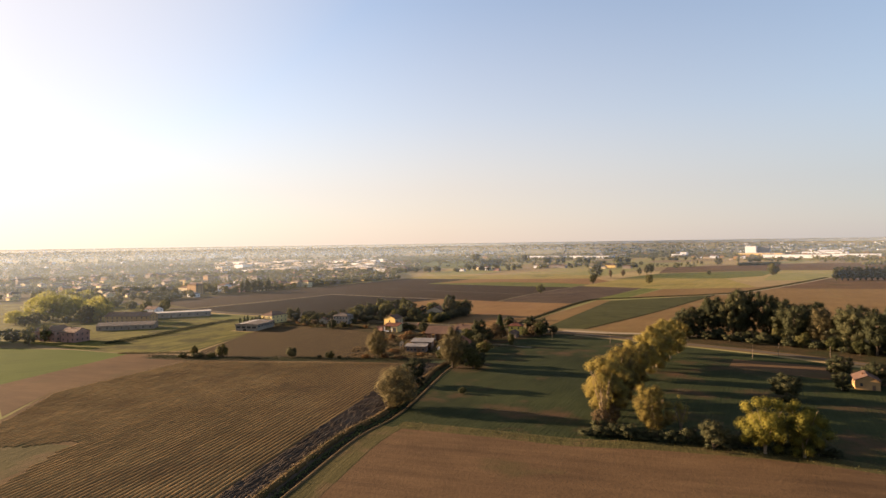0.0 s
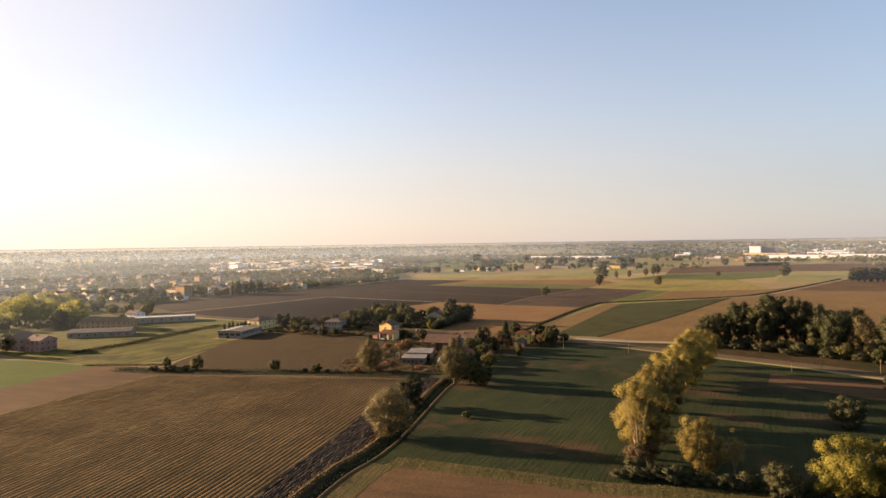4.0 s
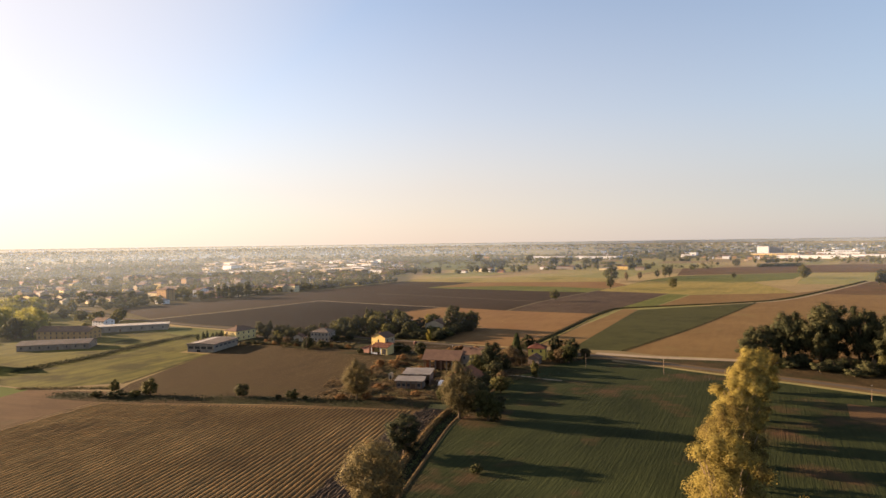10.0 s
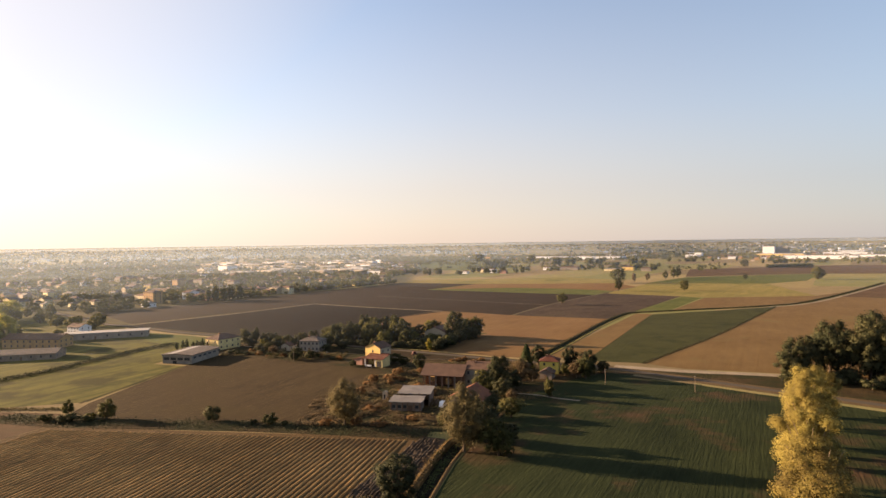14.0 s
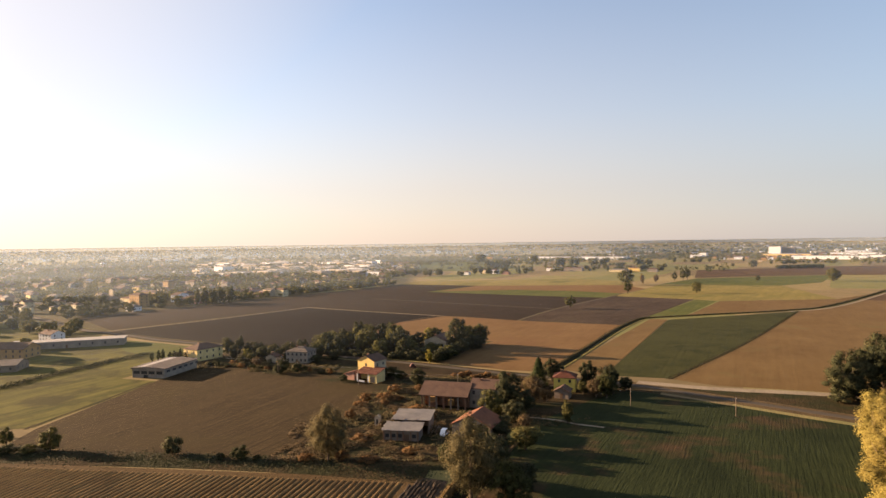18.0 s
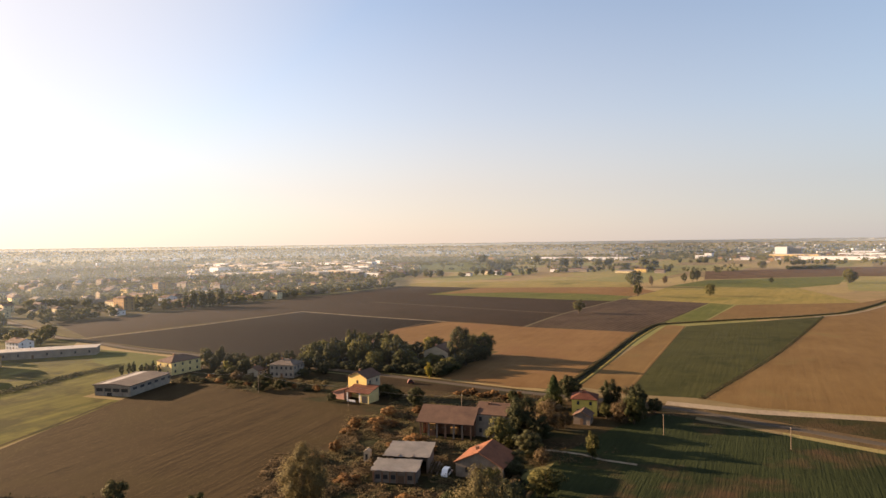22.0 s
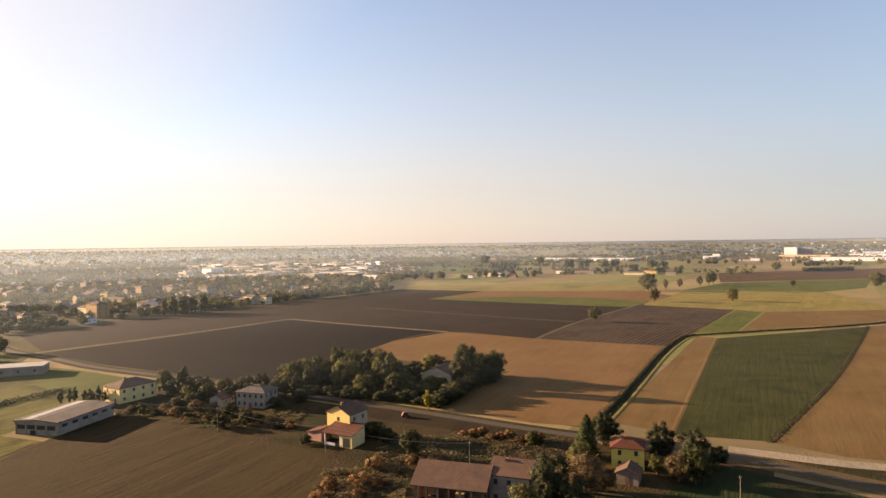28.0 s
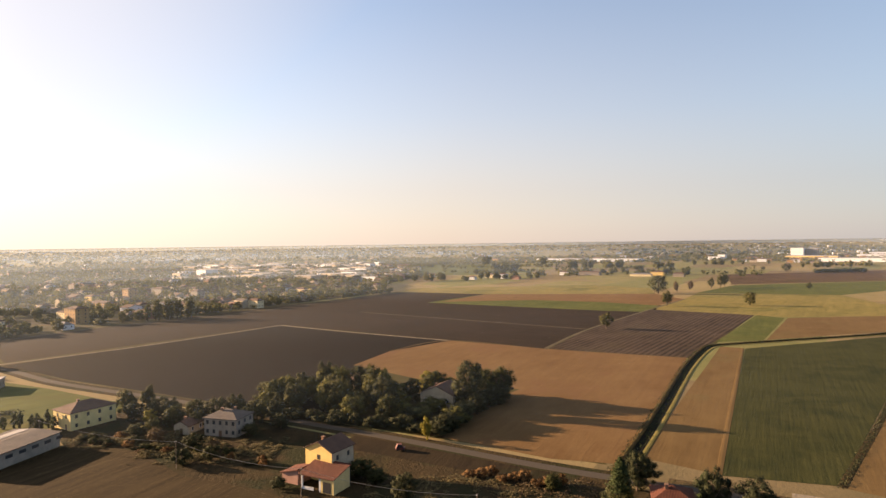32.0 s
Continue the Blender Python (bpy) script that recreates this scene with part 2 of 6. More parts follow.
M_YGREEN = leaf_mat("yellow_green_leaves", (0.055, 0.060, 0.013), (0.144, 0.131, 0.025), (0.269, 0.225, 0.045), 0.3)
M_WILLOW = leaf_mat("willow_leaves", (0.050, 0.046, 0.023), (0.104, 0.088, 0.043), (0.170, 0.138, 0.062), 0.3)
M_DARKLEAF = leaf_mat("dark_leaves", (0.0190, 0.0235, 0.0123), (0.0381, 0.0426, 0.0202), (0.0762, 0.0739, 0.0347), 0.2)
# yellow-green leaves, colour brightened for sunlight coming through from behind
M_BACKLIT = leaf_mat("backlit_leaves", (0.15, 0.16, 0.045), (0.27, 0.27, 0.075), (0.38, 0.36, 0.11), 0.6)
M_MIDLEAF = leaf_mat("green_leaves", (0.023, 0.028, 0.011), (0.049, 0.053, 0.019), (0.104, 0.094, 0.032))
M_RUST = leaf_mat("rusty_leaves", (0.038, 0.026, 0.015), (0.092, 0.066, 0.034), (0.163, 0.116, 0.062))
M_DRYWEED = leaf_mat("orange_dry_weeds", (0.052, 0.029, 0.013), (0.135, 0.074, 0.030), (0.215, 0.128, 0.055))
# olive leaves coloured paler for the sun on the grove's tops
M_GARDEN = leaf_mat("sunlit_garden_leaves", (0.038, 0.044, 0.015), (0.086, 0.088, 0.028), (0.150, 0.138, 0.046), 0.35)
M_NEEDLE = leaf_mat("needles", (0.013, 0.021, 0.009), (0.027, 0.039, 0.013), (0.053, 0.061, 0.023), 0.15)
M_FARLEAF = leaf_mat("far_leaves", (0.039, 0.044, 0.017), (0.078, 0.078, 0.027), (0.156, 0.134, 0.039))
M_FARGREEN = leaf_mat("far_green_leaves", (0.040, 0.045, 0.018), (0.078, 0.080, 0.030), (0.130, 0.122, 0.044), 0.3)
M_YELLOW = wall_mat("yellow_plaster", (0.619, 0.447, 0.163), 0.15)
M_CREAM = wall_mat("cream_plaster", (0.60, 0.50, 0.31), 0.2)
M_WHITE = wall_mat("white_plaster", (0.62, 0.635, 0.65), 0.15)
M_GREY = wall_mat("grey_plaster", (0.24, 0.208, 0.172), 0.3)
M_PINK = wall_mat("pink_plaster", (0.313, 0.181, 0.144), 0.25)
M_OCHRE = wall_mat("ochre_plaster", (0.331, 0.205, 0.090), 0.25)
M_LIME = wall_mat("greenish_yellow_plaster", (0.70, 0.52, 0.12), 0.15)
M_FADED = wall_mat("faded_grey_cream_plaster", (0.40, 0.325, 0.225), 0.3)
M_BUTTER = wall_mat("butter_yellow_plaster", (0.62, 0.49, 0.22), 0.2)
M_RUIN = wall_mat("crumbling_brown_plaster", (0.22, 0.175, 0.135), 0.45)
M_BRICK = wall_mat("old_brick", (0.205, 0.114, 0.072), 0.4)
M_TILE = roof_mat("brown_roof_tiles", (0.055, 0.033, 0.025), (0.115, 0.068, 0.046))
M_TILE_RED = roof_mat("red_roof_tiles", (0.055, 0.018, 0.011), (0.105, 0.036, 0.020))
M_TILE_GREY = roof_mat("weathered_roof_tiles", (0.055, 0.046, 0.041), (0.109, 0.090, 0.076))
M_TILE_ORANGE = roof_mat("orange_roof_tiles", (0.066, 0.028, 0.017), (0.199, 0.076, 0.037))
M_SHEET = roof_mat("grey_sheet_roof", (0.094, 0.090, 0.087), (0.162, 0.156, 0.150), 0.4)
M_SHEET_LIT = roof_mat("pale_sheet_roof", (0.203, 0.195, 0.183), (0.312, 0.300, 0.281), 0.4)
M_GLASS = plain_mat("window_dark", (0.02, 0.02, 0.022), 0.45)
M_SHUTTER = plain_mat("shutter", (0.12, 0.07, 0.04), 0.7)
M_WOOD = plain_mat("weathered_wood", (0.154, 0.115, 0.081), 0.85)
M_CONCRETE = wall_mat("pale_concrete", (0.27, 0.235, 0.19), 0.3)
M_BLUE = plain_mat("slate_panel", (0.09, 0.09, 0.11), 0.5)
M_CARWHITE = plain_mat("white_car_paint", (0.8, 0.8, 0.8), 0.25, 0.0, 0.05)
M_CARRED = plain_mat("red_paint", (0.10, 0.026, 0.02), 0.7)
M_TYRE = plain_mat("tyre_rubber", (0.02, 0.02, 0.02), 0.8)
M_WIRE = plain_mat("cable", (0.25, 0.23, 0.2), 0.5, 0.6)


# ---- building helpers ----
def mesh_of(name, verts, faces, mats, index=None):
    me = bpy.data.meshes.new(name)
    me.from_pydata(verts, [], faces)
    for m in (mats if isinstance(mats, (list, tuple)) else [mats]):
        me.materials.append(m)
    if index is not None:
        me.polygons.foreach_set("material_index", index)
    me.update()
    return me


def part(name, me, parent, label="", m=None):
    ob = new(name, me)
    ob.parent = parent
    if m is not None:
        ob.matrix_local = m
    if label:
        ob["label"] = label
    return ob


def thing(name, x, y, z, turn, label, category, group="", kind=""):
    ob = new(name)
    ob.matrix_world = pose(x, y, z, 0, 0, turn)
    ob.empty_display_size = 0.5
    return tagged(ob, label, category, group, kind)


def box_data(x0, y0, z0, x1, y1, z1):
    v = [(x, y, z) for z in (z0, z1) for x, y in ((x0, y0), (x1, y0), (x1, y1), (x0, y1))]
    return v, [(3, 2, 1, 0), (4, 5, 6, 7), (0, 1, 5, 4), (1, 2, 6, 5), (2, 3, 7, 6), (3, 0, 4, 7)]


def boxes(name, mats, *bs):
    V, F = [], []
    for b in bs:
        v, f = box_data(*b)
        F += [tuple(i + len(V) for i in q) for q in f]
        V += v
    return mesh_of(name, V, F, mats)


def extrude_y(profile, y0, y1):
    """A closed outline in x and z, drawn out along y."""
    k = len(profile)
    v = [(x, y0, z) for x, z in profile] + [(x, y1, z) for x, z in profile]
    f = [tuple(range(k)), tuple(range(2 * k - 1, k - 1, -1))]
    f += [(i, i + k, (i + 1) % k + k, (i + 1) % k) for i in range(k)]
    return v, f


def swap_xy(v, f):
    return [(y, x, z) for x, y, z in v], [tuple(reversed(q)) for q in f]


WINDOW = boxes("window", M_GLASS, (-0.5, -0.05, -0.7, 0.5, 0.05, 0.7))
FRAME = boxes("window_frame", M_WHITE, (-0.62, -0.09, -0.82, 0.62, 0.03, -0.7), (-0.62, -0.07, 0.7, 0.62, 0.03, 0.8),
              (-0.6, -0.07, -0.7, -0.5, 0.03, 0.7), (0.5, -0.07, -0.7, 0.6, 0.03, 0.7))
SHUTTER = boxes("shutter", M_SHUTTER, (-1.05, -0.09, -0.7, -0.6, 0.0, 0.7), (0.6, -0.09, -0.7, 1.05, 0.0, 0.7))
DOOR = boxes("door", M_SHUTTER, (-0.6, -0.06, 0.0, 0.6, 0.05, 2.2))
CHIMNEY = boxes("chimney", M_BRICK, (-0.4, -0.4, -1.2, 0.4, 0.4, 0.9), (-0.5, -0.5, 0.9, 0.5, 0.5, 1.05))


def house(name, x, y, turn, w, d, eave, ridge, wall, roof, label, category="house", group="", shape="gable", along="d",
          cols=3, rows=2, side_cols=3, frames=True, shutters=False, over=0.5, chimneys=1, door=True):
    """A house with its front left corner at x, y; w along the front, d deep. along: the ridge runs along w or d."""
    h = thing(name, x, y, 0, turn, label, category, group)
    if shape == "gable":
        a, b = (w, d) if along == "d" else (d, w)
        prof = [(0, -0.3), (a, -0.3), (a, eave), (a / 2, ridge - 0.12), (0, eave)]
        v, f = extrude_y(prof, 0, b)
        s = (ridge - eave) / (a / 2)
        t = 0.22
        rp = [(-over, eave - over * s), (a / 2, ridge), (a + over, eave - over * s), (a + over, eave - over * s + t), (a / 2, ridge + t), (-over, eave - over * s + t)]
        rv, rf = extrude_y(rp, -over, b + over)
        if along == "w":
            (v, f), (rv, rf) = swap_xy(v, f), swap_xy(rv, rf)
    elif shape == "hip":
        v, f = box_data(0, 0, -0.3, w, d, eave)
        o = over
        k = min(w, d) / 2 + o
        if w >= d:
            r = [(-o + k, d / 2, ridge), (w + o - k + 0.01, d / 2, ridge)]
        else:
            r = [(w / 2, -o + k, ridge), (w / 2, d + o - k, ridge)]
        rv = [(-o, -o, eave - 0.1), (w + o, -o, eave - 0.1), (w + o, d + o, eave - 0.1), (-o, d + o, eave - 0.1),
              (-o, -o, eave + 0.08), (w + o, -o, eave + 0.08), (w + o, d + o, eave + 0.08), (-o, d + o, eave + 0.08), *r]
        rf = [(3, 2, 1, 0), (0, 1, 5, 4), (1, 2, 6, 5), (2, 3, 7, 6), (3, 0, 4, 7)]
        rf += [(4, 5, 9, 8), (5, 6, 9), (6, 7, 8, 9), (7, 4, 8)] if w >= d else [(4, 5, 8), (5, 6, 9, 8), (6, 7, 9), (7, 4, 8, 9)]
    else:
        v, f = box_data(0, 0, -0.3, w, d, eave)
        rv, rf = box_data(-over, -over, eave + 0.004, w + over, d + over, ridge)
    part("wall", mesh_of("wall", v, f, wall), h)
    part("roof", mesh_of("roof", rv, rf, roof), h)
    floor_h = eave / rows
    for side, length, n in (("f", w, cols), ("r", d, side_cols), ("l", d, side_cols)):
        for i in range(n):
            for j in range(rows):
                u, z = length * (i + 0.5) / n, floor_h * (j + 0.55)
                if side == "f":
                    m = pose(u, -0.02, z)
                elif side == "r":
                    m = pose(w + 0.02, u, z, 0, 0, 90)
                else:
                    m = pose(-0.02, u, z, 0, 0, -90)
                if door and side == "f" and j == 0 and i == n // 2:
                    part("door", DOOR, h, "", pose(u, -0.02, 0))
                    continue
                p = part("window", WINDOW, h, "", m)
                if frames:
                    part("window_frame", FRAME, p)
                if shutters:
                    part("shutter", SHUTTER, p, "open wooden shutters")
    for c in range(chimneys):
        part("chimney", CHIMNEY, h, "", pose(w * (0.35 + 0.3 * c), d * (0.4 + 0.2 * c), (eave + 2 * ridge) / 3 + 0.2))
    return h


# ---- trees ----
def tube(V, F, pts, radii, sides=6):
    base = len(V)
    for (p, r) in zip(pts, radii):
        for k in range(sides):
            a = 2 * math.pi * k / sides
            V.append((p[0] + r * math.cos(a), p[1] + r * math.sin(a), p[2]))
    for i in range(len(pts) - 1):
        for k in range(sides):
            q = base + i * sides
            F.append((q + k, q + (k + 1) % sides, q + sides + (k + 1) % sides, q + sides + k))


def trunk_mesh(rng, h, w, base, n_limbs, mat, reach=0.75, fork=False):
    V, F = [], []
    r0 = h * 0.02 + 0.08
    top = h * 0.8
    lean = rng.uniform(-0.03, 0.03, 2) * h
    tube(V, F, [(0, 0, -0.3), (lean[0] * .2, lean[1] * .2, h * 0.2), (lean[0] * .6, lean[1] * .6, h * 0.5), (lean[0], lean[1], top)], [r0 * 1.3, r0, r0 * 0.6, 0.05], 8)
    for i in range(n_limbs):
        a = 2.4 * i + rng.uniform(-.4, .4)
        z0 = base * 0.7 + (h * 0.65 - base * 0.7) * i / max(1, n_limbs - 1)
        if fork:
            z0 = rng.uniform(0.03, 0.2) * h
        ln = w * 0.5 * reach * rng.uniform(0.7, 1.0)
        z1 = min(h * 0.92, z0 + ln * rng.uniform(0.7, 1.4)) if not fork else h * rng.uniform(0.6, 0.85)
        c, s = math.cos(a), math.sin(a)
        F.append((8, 9, len(V) + 1, len(V)))
        tube(V, F, [(0, 0, z0), (ln * .5 * c, ln * .5 * s, z0 + (z1 - z0) * .6), (ln * c, ln * s, z1)], [r0 * .5, r0 * .32, 0.04], 5)
    return mesh_of("trunk", V, F, mat)


def leaf_quads(rng, pos, out, size):
    n = len(pos)
    out = out / (np.linalg.norm(out, axis=1)[:, None] + 1e-9)
    nor = out * 0.9 + rng.normal(0, 0.42, (n, 3))
    nor /= np.linalg.norm(nor, axis=1)[:, None] + 1e-9
    nor *= np.where((nor * out).sum(1, keepdims=True) < 0, -1.0, 1.0)
    t = np.cross(nor, rng.normal(0, 1, (n, 3)))
    t /= np.linalg.norm(t, axis=1)[:, None] + 1e-9
    b = np.cross(nor, t)
    s = size * rng.uniform(0.55, 1.3, (n, 1))
    k = rng.uniform(0.5, 0.9, (n, 1))
    return np.stack([pos - t * s * 0.5, pos - b * s * 0.5 * k, pos + t * s * 0.5, pos + b * s * 0.5 * k], 1).reshape(-1, 3)


def crown_mesh(rng, h, w, base, n, leaf, mat, lobes=16, kind="round"):
    """Leaves gathered on lobes that together fill the crown."""
    cz, rz, rx = (h + base) / 2, (h - base) / 2, w / 2
    P, O, S = [], [], []
    per = n // lobes
    for i in range(lobes):
        if kind == "cone":
            f = (i + 0.5) / lobes
            z = base + (h - base) * f
            taper = (1 - f) ** 0.75
            r = rx * taper * 0.5 + 0.1
            a = 2.4 * i
            c = np.array((r * math.cos(a), r * math.sin(a), z))
            rad = np.array((rx * taper * 0.6 + 0.5, rx * taper * 0.6 + 0.5, (h - base) * 0.1))
        else:
            f = (i + 0.5) / lobes
            zz = 1 - 2 * f
            a = 2.4 * i + rng.uniform(-.3, .3)
            q = math.sqrt(max(0.0, 1 - zz * zz))
            k = rng.uniform(0.5, 0.78)
            if kind == "tall" and zz < 0:
                q = q * 0.5 + 0.45 * (1 + zz)
            c = np.array((rx * k * q * math.cos(a), rx * k * q * math.sin(a), cz + rz * k * zz * 1.12))
            if kind == "column":
                q *= 0.55
            r = rng.uniform(0.26, 0.44) * (22 / lobes if lobes > 28 else 1.0) ** 0.5
            if lobes > 28:
                k = rng.uniform(0.35, 0.95)
                c = np.array((rx * k * q * math.cos(a), rx * k * q * math.sin(a), cz + rz * k * zz * 1.05))
            rad = np.array((rx * r, rx * r, min(rx, rz) * r * (1.25 if kind == "tall" else 0.95)))
            if kind == "column":
                rad = np.array((rx * 0.6 * (0.6 + 0.4 * q), rx * 0.6 * (0.6 + 0.4 * q), rz * 0.3))
        d = rng.normal(0, 1, (per, 3))
        d /= np.linalg.norm(d, axis=1)[:, None]
        rr = rng.uniform(0.2, 1.35, (per, 1)) ** 0.5
        P.append(c + d * rr * rad)
        O.append(d + np.array((0, 0, 0.25)))
        core = per // 6
        P.append(c + d[:core] * 0.62 * rad)
        O.append(d[:core] * 3)
        S += [np.full((per, 1), leaf), np.full((core, 1), leaf * 2.4)]
    P, O = np.concatenate(P), np.concatenate(O)
    P[:, 2] = np.maximum(P[:, 2], 0.25)
    V = leaf_quads(rng, P, O, np.concatenate(S))
    F = np.arange(len(V)).reshape(-1, 4)
    me = mesh_of("crown", V.tolist(), F.tolist(), mat)
    # soft shading: the leaves turn with the clump that carries them
    whole = P - np.array((0, 0, (h + base) / 2))
    whole /= np.linalg.norm(whole, axis=1)[:, None] + 1e-9
    N = O / (np.linalg.norm(O, axis=1)[:, None] + 1e-9) * 0.75 + whole * 0.45 + rng.normal(0, 0.09, P.shape)
    N /= np.linalg.norm(N, axis=1)[:, None] + 1e-9
    me.normals_split_custom_set_from_vertices(np.repeat(N, 4, axis=0).tolist())
    return me


PROTO = {}


def species(key, seed, h, w, base, n, leaf, leaves, bark=M_BARK, lobes=16, kind="round", limbs=7, fork=False, reach=0.75):
    rng = np.random.default_rng(seed)
    PROTO.setdefault(key, []).append((h, w, trunk_mesh(rng, h, w, base, limbs, bark, reach, fork), crown_mesh(rng, h, w, base, n, leaf, leaves, lobes, kind)))


species("gold", 1, 24, 15, 2.2, 29000, 0.31, M_GOLD, M_PALE_BARK, 34, "round", 10, True)
species("gold", 2, 24, 14, 2.2, 29000, 0.31, M_GOLD, M_PALE_BARK, 30, "round", 9, True)
species("gold", 3, 24, 16, 2.2, 29000, 0.31, M_GOLD, M_PALE_BARK, 38, "round", 10, True)
species("goldbare", 23, 22, 14, 4.5, 6200, 0.26, M_GOLD, M_PALE_BARK, 40, "round", 30, True)
species("ygreen", 4, 18, 15, 0.4, 26000, 0.29, M_YGREEN, M_PALE_BARK, 34, "round", 8, True)
species("ygreen", 5, 18, 14, 0.4, 26000, 0.29, M_YGREEN, M_PALE_BARK, 32, "round", 8, True)
species("backlit", 24, 22, 22, 1.0, 9000, 0.6, M_BACKLIT, M_BARK, 36, "round", 7)
species("ball", 25, 14, 13, 1.2, 2600, 0.52, M_MIDLEAF, M_BARK, 20, "round", 9)
species("ball", 26, 14, 13, 1.8, 2400, 0.52, M_MIDLEAF, M_BARK, 14, "round", 10)
species("garden", 27, 14, 12, 0.5, 7000, 0.42, M_GARDEN, M_BARK, 30)
species("willow", 6, 20, 17, 1.0, 20000, 0.32, M_WILLOW, M_BARK, 24, "round", 8)
species("willow", 7, 17, 17, 1.0, 20000, 0.32, M_WILLOW, M_BARK, 24, "round", 8)
species("dark", 8, 24, 19, 0.6, 11000, 0.55, M_DARKLEAF, M_BARK, 44)
species("dark", 9, 24, 17, 0.5, 11000, 0.55, M_DARKLEAF, M_BARK, 38)
species("dark", 10, 22, 18, 0.5, 11000, 0.55, M_DARKLEAF, M_BARK, 42)
species("mid", 11, 14, 12, 0.5, 6500, 0.42, M_MIDLEAF, M_BARK, 34)
species("mid", 12, 12, 12, 0.4, 6500, 0.42, M_MIDLEAF, M_BARK, 30)
species("rust", 13, 16, 14, 1.0, 6500, 0.42, M_RUST, M_PALE_BARK, 18)
species("conifer", 14, 18, 10, 0.6, 6500, 0.5, M_NEEDLE, M_BARK, 44, "cone", 4, False, 0.4)
species("bush", 15, 5, 7, 0.2, 2200, 0.32, M_MIDLEAF, M_BARK, 12)
species("bush", 16, 4, 7, 0.2, 2200, 0.32, M_DARKLEAF, M_BARK, 10)
species("rustbush", 17, 3, 6, 0.1, 1800, 0.3, M_DRYWEED, M_BARK, 10)
species("far", 18, 12, 11, 1.0, 520, 1.4, M_FARLEAF, M_BARK, 12, "round", 4)
species("far", 19, 11, 12, 1.0, 520, 1.4, M_FARLEAF, M_BARK, 10, "round", 4)
species("fargreen", 20, 12, 12, 1.0, 520, 1.4, M_FARGREEN, M_BARK, 12, "round", 4)
species("farpoplar", 21, 18, 5, 1.0, 380, 1.3, M_FARGREEN, M_BARK, 12, "column", 3, False, 0.4)
species("column", 22, 9, 3.2, 0.3, 700, 0.45, M_NEEDLE, M_BARK, 10, "column", 3, False, 0.3)
TREE_RNG = np.random.default_rng(77)


def tree(key, x, y, h, w, label, name="tree", category="tree", group="", variant=None, z=0.0):
    opts = PROTO[key]
    ph, pw, tm, cm = opts[int(TREE_RNG.integers(len(opts))) if variant is None else variant % len(opts)]
    e = new(name)
    e.matrix_world = Matrix.LocRotScale((x, y, z), Euler((0, 0, TREE_RNG.uniform(0, 6.28))), (w / pw, w / pw, h / ph))
    part("trunk", tm, e)
    part("crown", cm, e)
    return tagged(e, label, category, group)


# ---- ground and fields ----
def sheet(name, pts, z, mat, label, category="field", cuts=0):
    me = mesh_of(name, [(x, y, z) for x, y in pts], [tuple(range(len(pts)))], mat)
    return tagged(new(name, me), label, category, "", "structure")


def ribbon(name, pts, width, z, mat, label, category, crown=0.0, shift=0.0):
    """A strip along a line, with bevelled sides, rounded up by crown in its middle."""
    V, F = [], []
    P = [Vector(p) for p in pts]
    for i, p in enumerate(P):
        d = (P[min(i + 1, len(P) - 1)] - P[max(i - 1, 0)]).normalized()
        s = Vector((d.y, -d.x))
        for k, zz in ((-0.5, -0.02), (-0.42, z), (0, z + crown), (0.42, z), (0.5, -0.02)):
            q = p + s * (shift + k * width)
            V.append((q.x, q.y, zz))
    for i in range(len(P) - 1):
        for k in range(4):
            F.append((i * 5 + k, i * 5 + k + 1, (i + 1) * 5 + k + 1, (i + 1) * 5 + k))
    ob = new(name, mesh_of(name, V, F, mat))
    return tagged(ob, label, category, "", "structure")


def smooth_line(pts, step=8.0):
    out = []
    P = [Vector(p) for p in pts]
    for i in range(len(P) - 1):
        a, b, c, d = P[max(i - 1, 0)], P[i], P[i + 1], P[min(i + 2, len(P) - 1)]
        n = max(1, int((c - b).length / step))
        for k in range(n):
            t = k / n
            out.append(0.5 * ((2 * b) + (c - a) * t + (2 * a - 5 * b + 4 * c - d) * t * t + (3 * b - a - 3 * c + d) * t ** 3))
    return out + [P[-1]]


ring = [(4940 * math.cos(2 * math.pi * k / 96), 150 + 4800 * math.sin(2 * math.pi * k / 96), 0.0) for k in range(96)]
tagged(new("ground", mesh_of("ground", ring, [tuple(range(96))], M_PLAIN)), "flat farmland plain in strips of soil and dry grass", "ground", "", "structure")

ROAD = smooth_line([(-420, 790), (-350, 728), (-289, 668), (-242, 638), (-194, 604), (-127, 569), (-71, 538), (-16, 506), (36, 474), (85, 449), (110, 427),
                    (142, 397), (185, 356), (224, 308), (270, 245), (330, 150)])
ribbon("road", ROAD, 4.8, 0.16, M_ASPHALT, "narrow grey asphalt country road with worn edges", "road", 0.06)
WEST_ROAD = [p for p in ROAD if p.x < 62]
ribbon("verge", WEST_ROAD, 11, 0.085, M_SCRUB, "rough weedy verge along the country road", "verge", 0.02)
ribbon("verge", [p for p in ROAD if p.x > 54], 13, 0.08, M_VERGE, "dry grass verge along the country road", "verge", 0.02)
LANE = smooth_line([(92, 452), (121, 437), (141, 431), (172, 420), (210, 399), (260, 380)])
sheet("verge", [(98, 449), (141, 429), (172, 418), (210, 397), (262, 376), (300, 250), (276, 246), (226, 312), (187, 360), (144, 401), (112, 430)], 0.07, M_SCRUB, "brown rough grass between the lane and the road", "verge")
ribbon("dirt_lane", LANE, 7, 0.18, M_DIRT, "pale dirt lane running beside the stubble field", "lane")

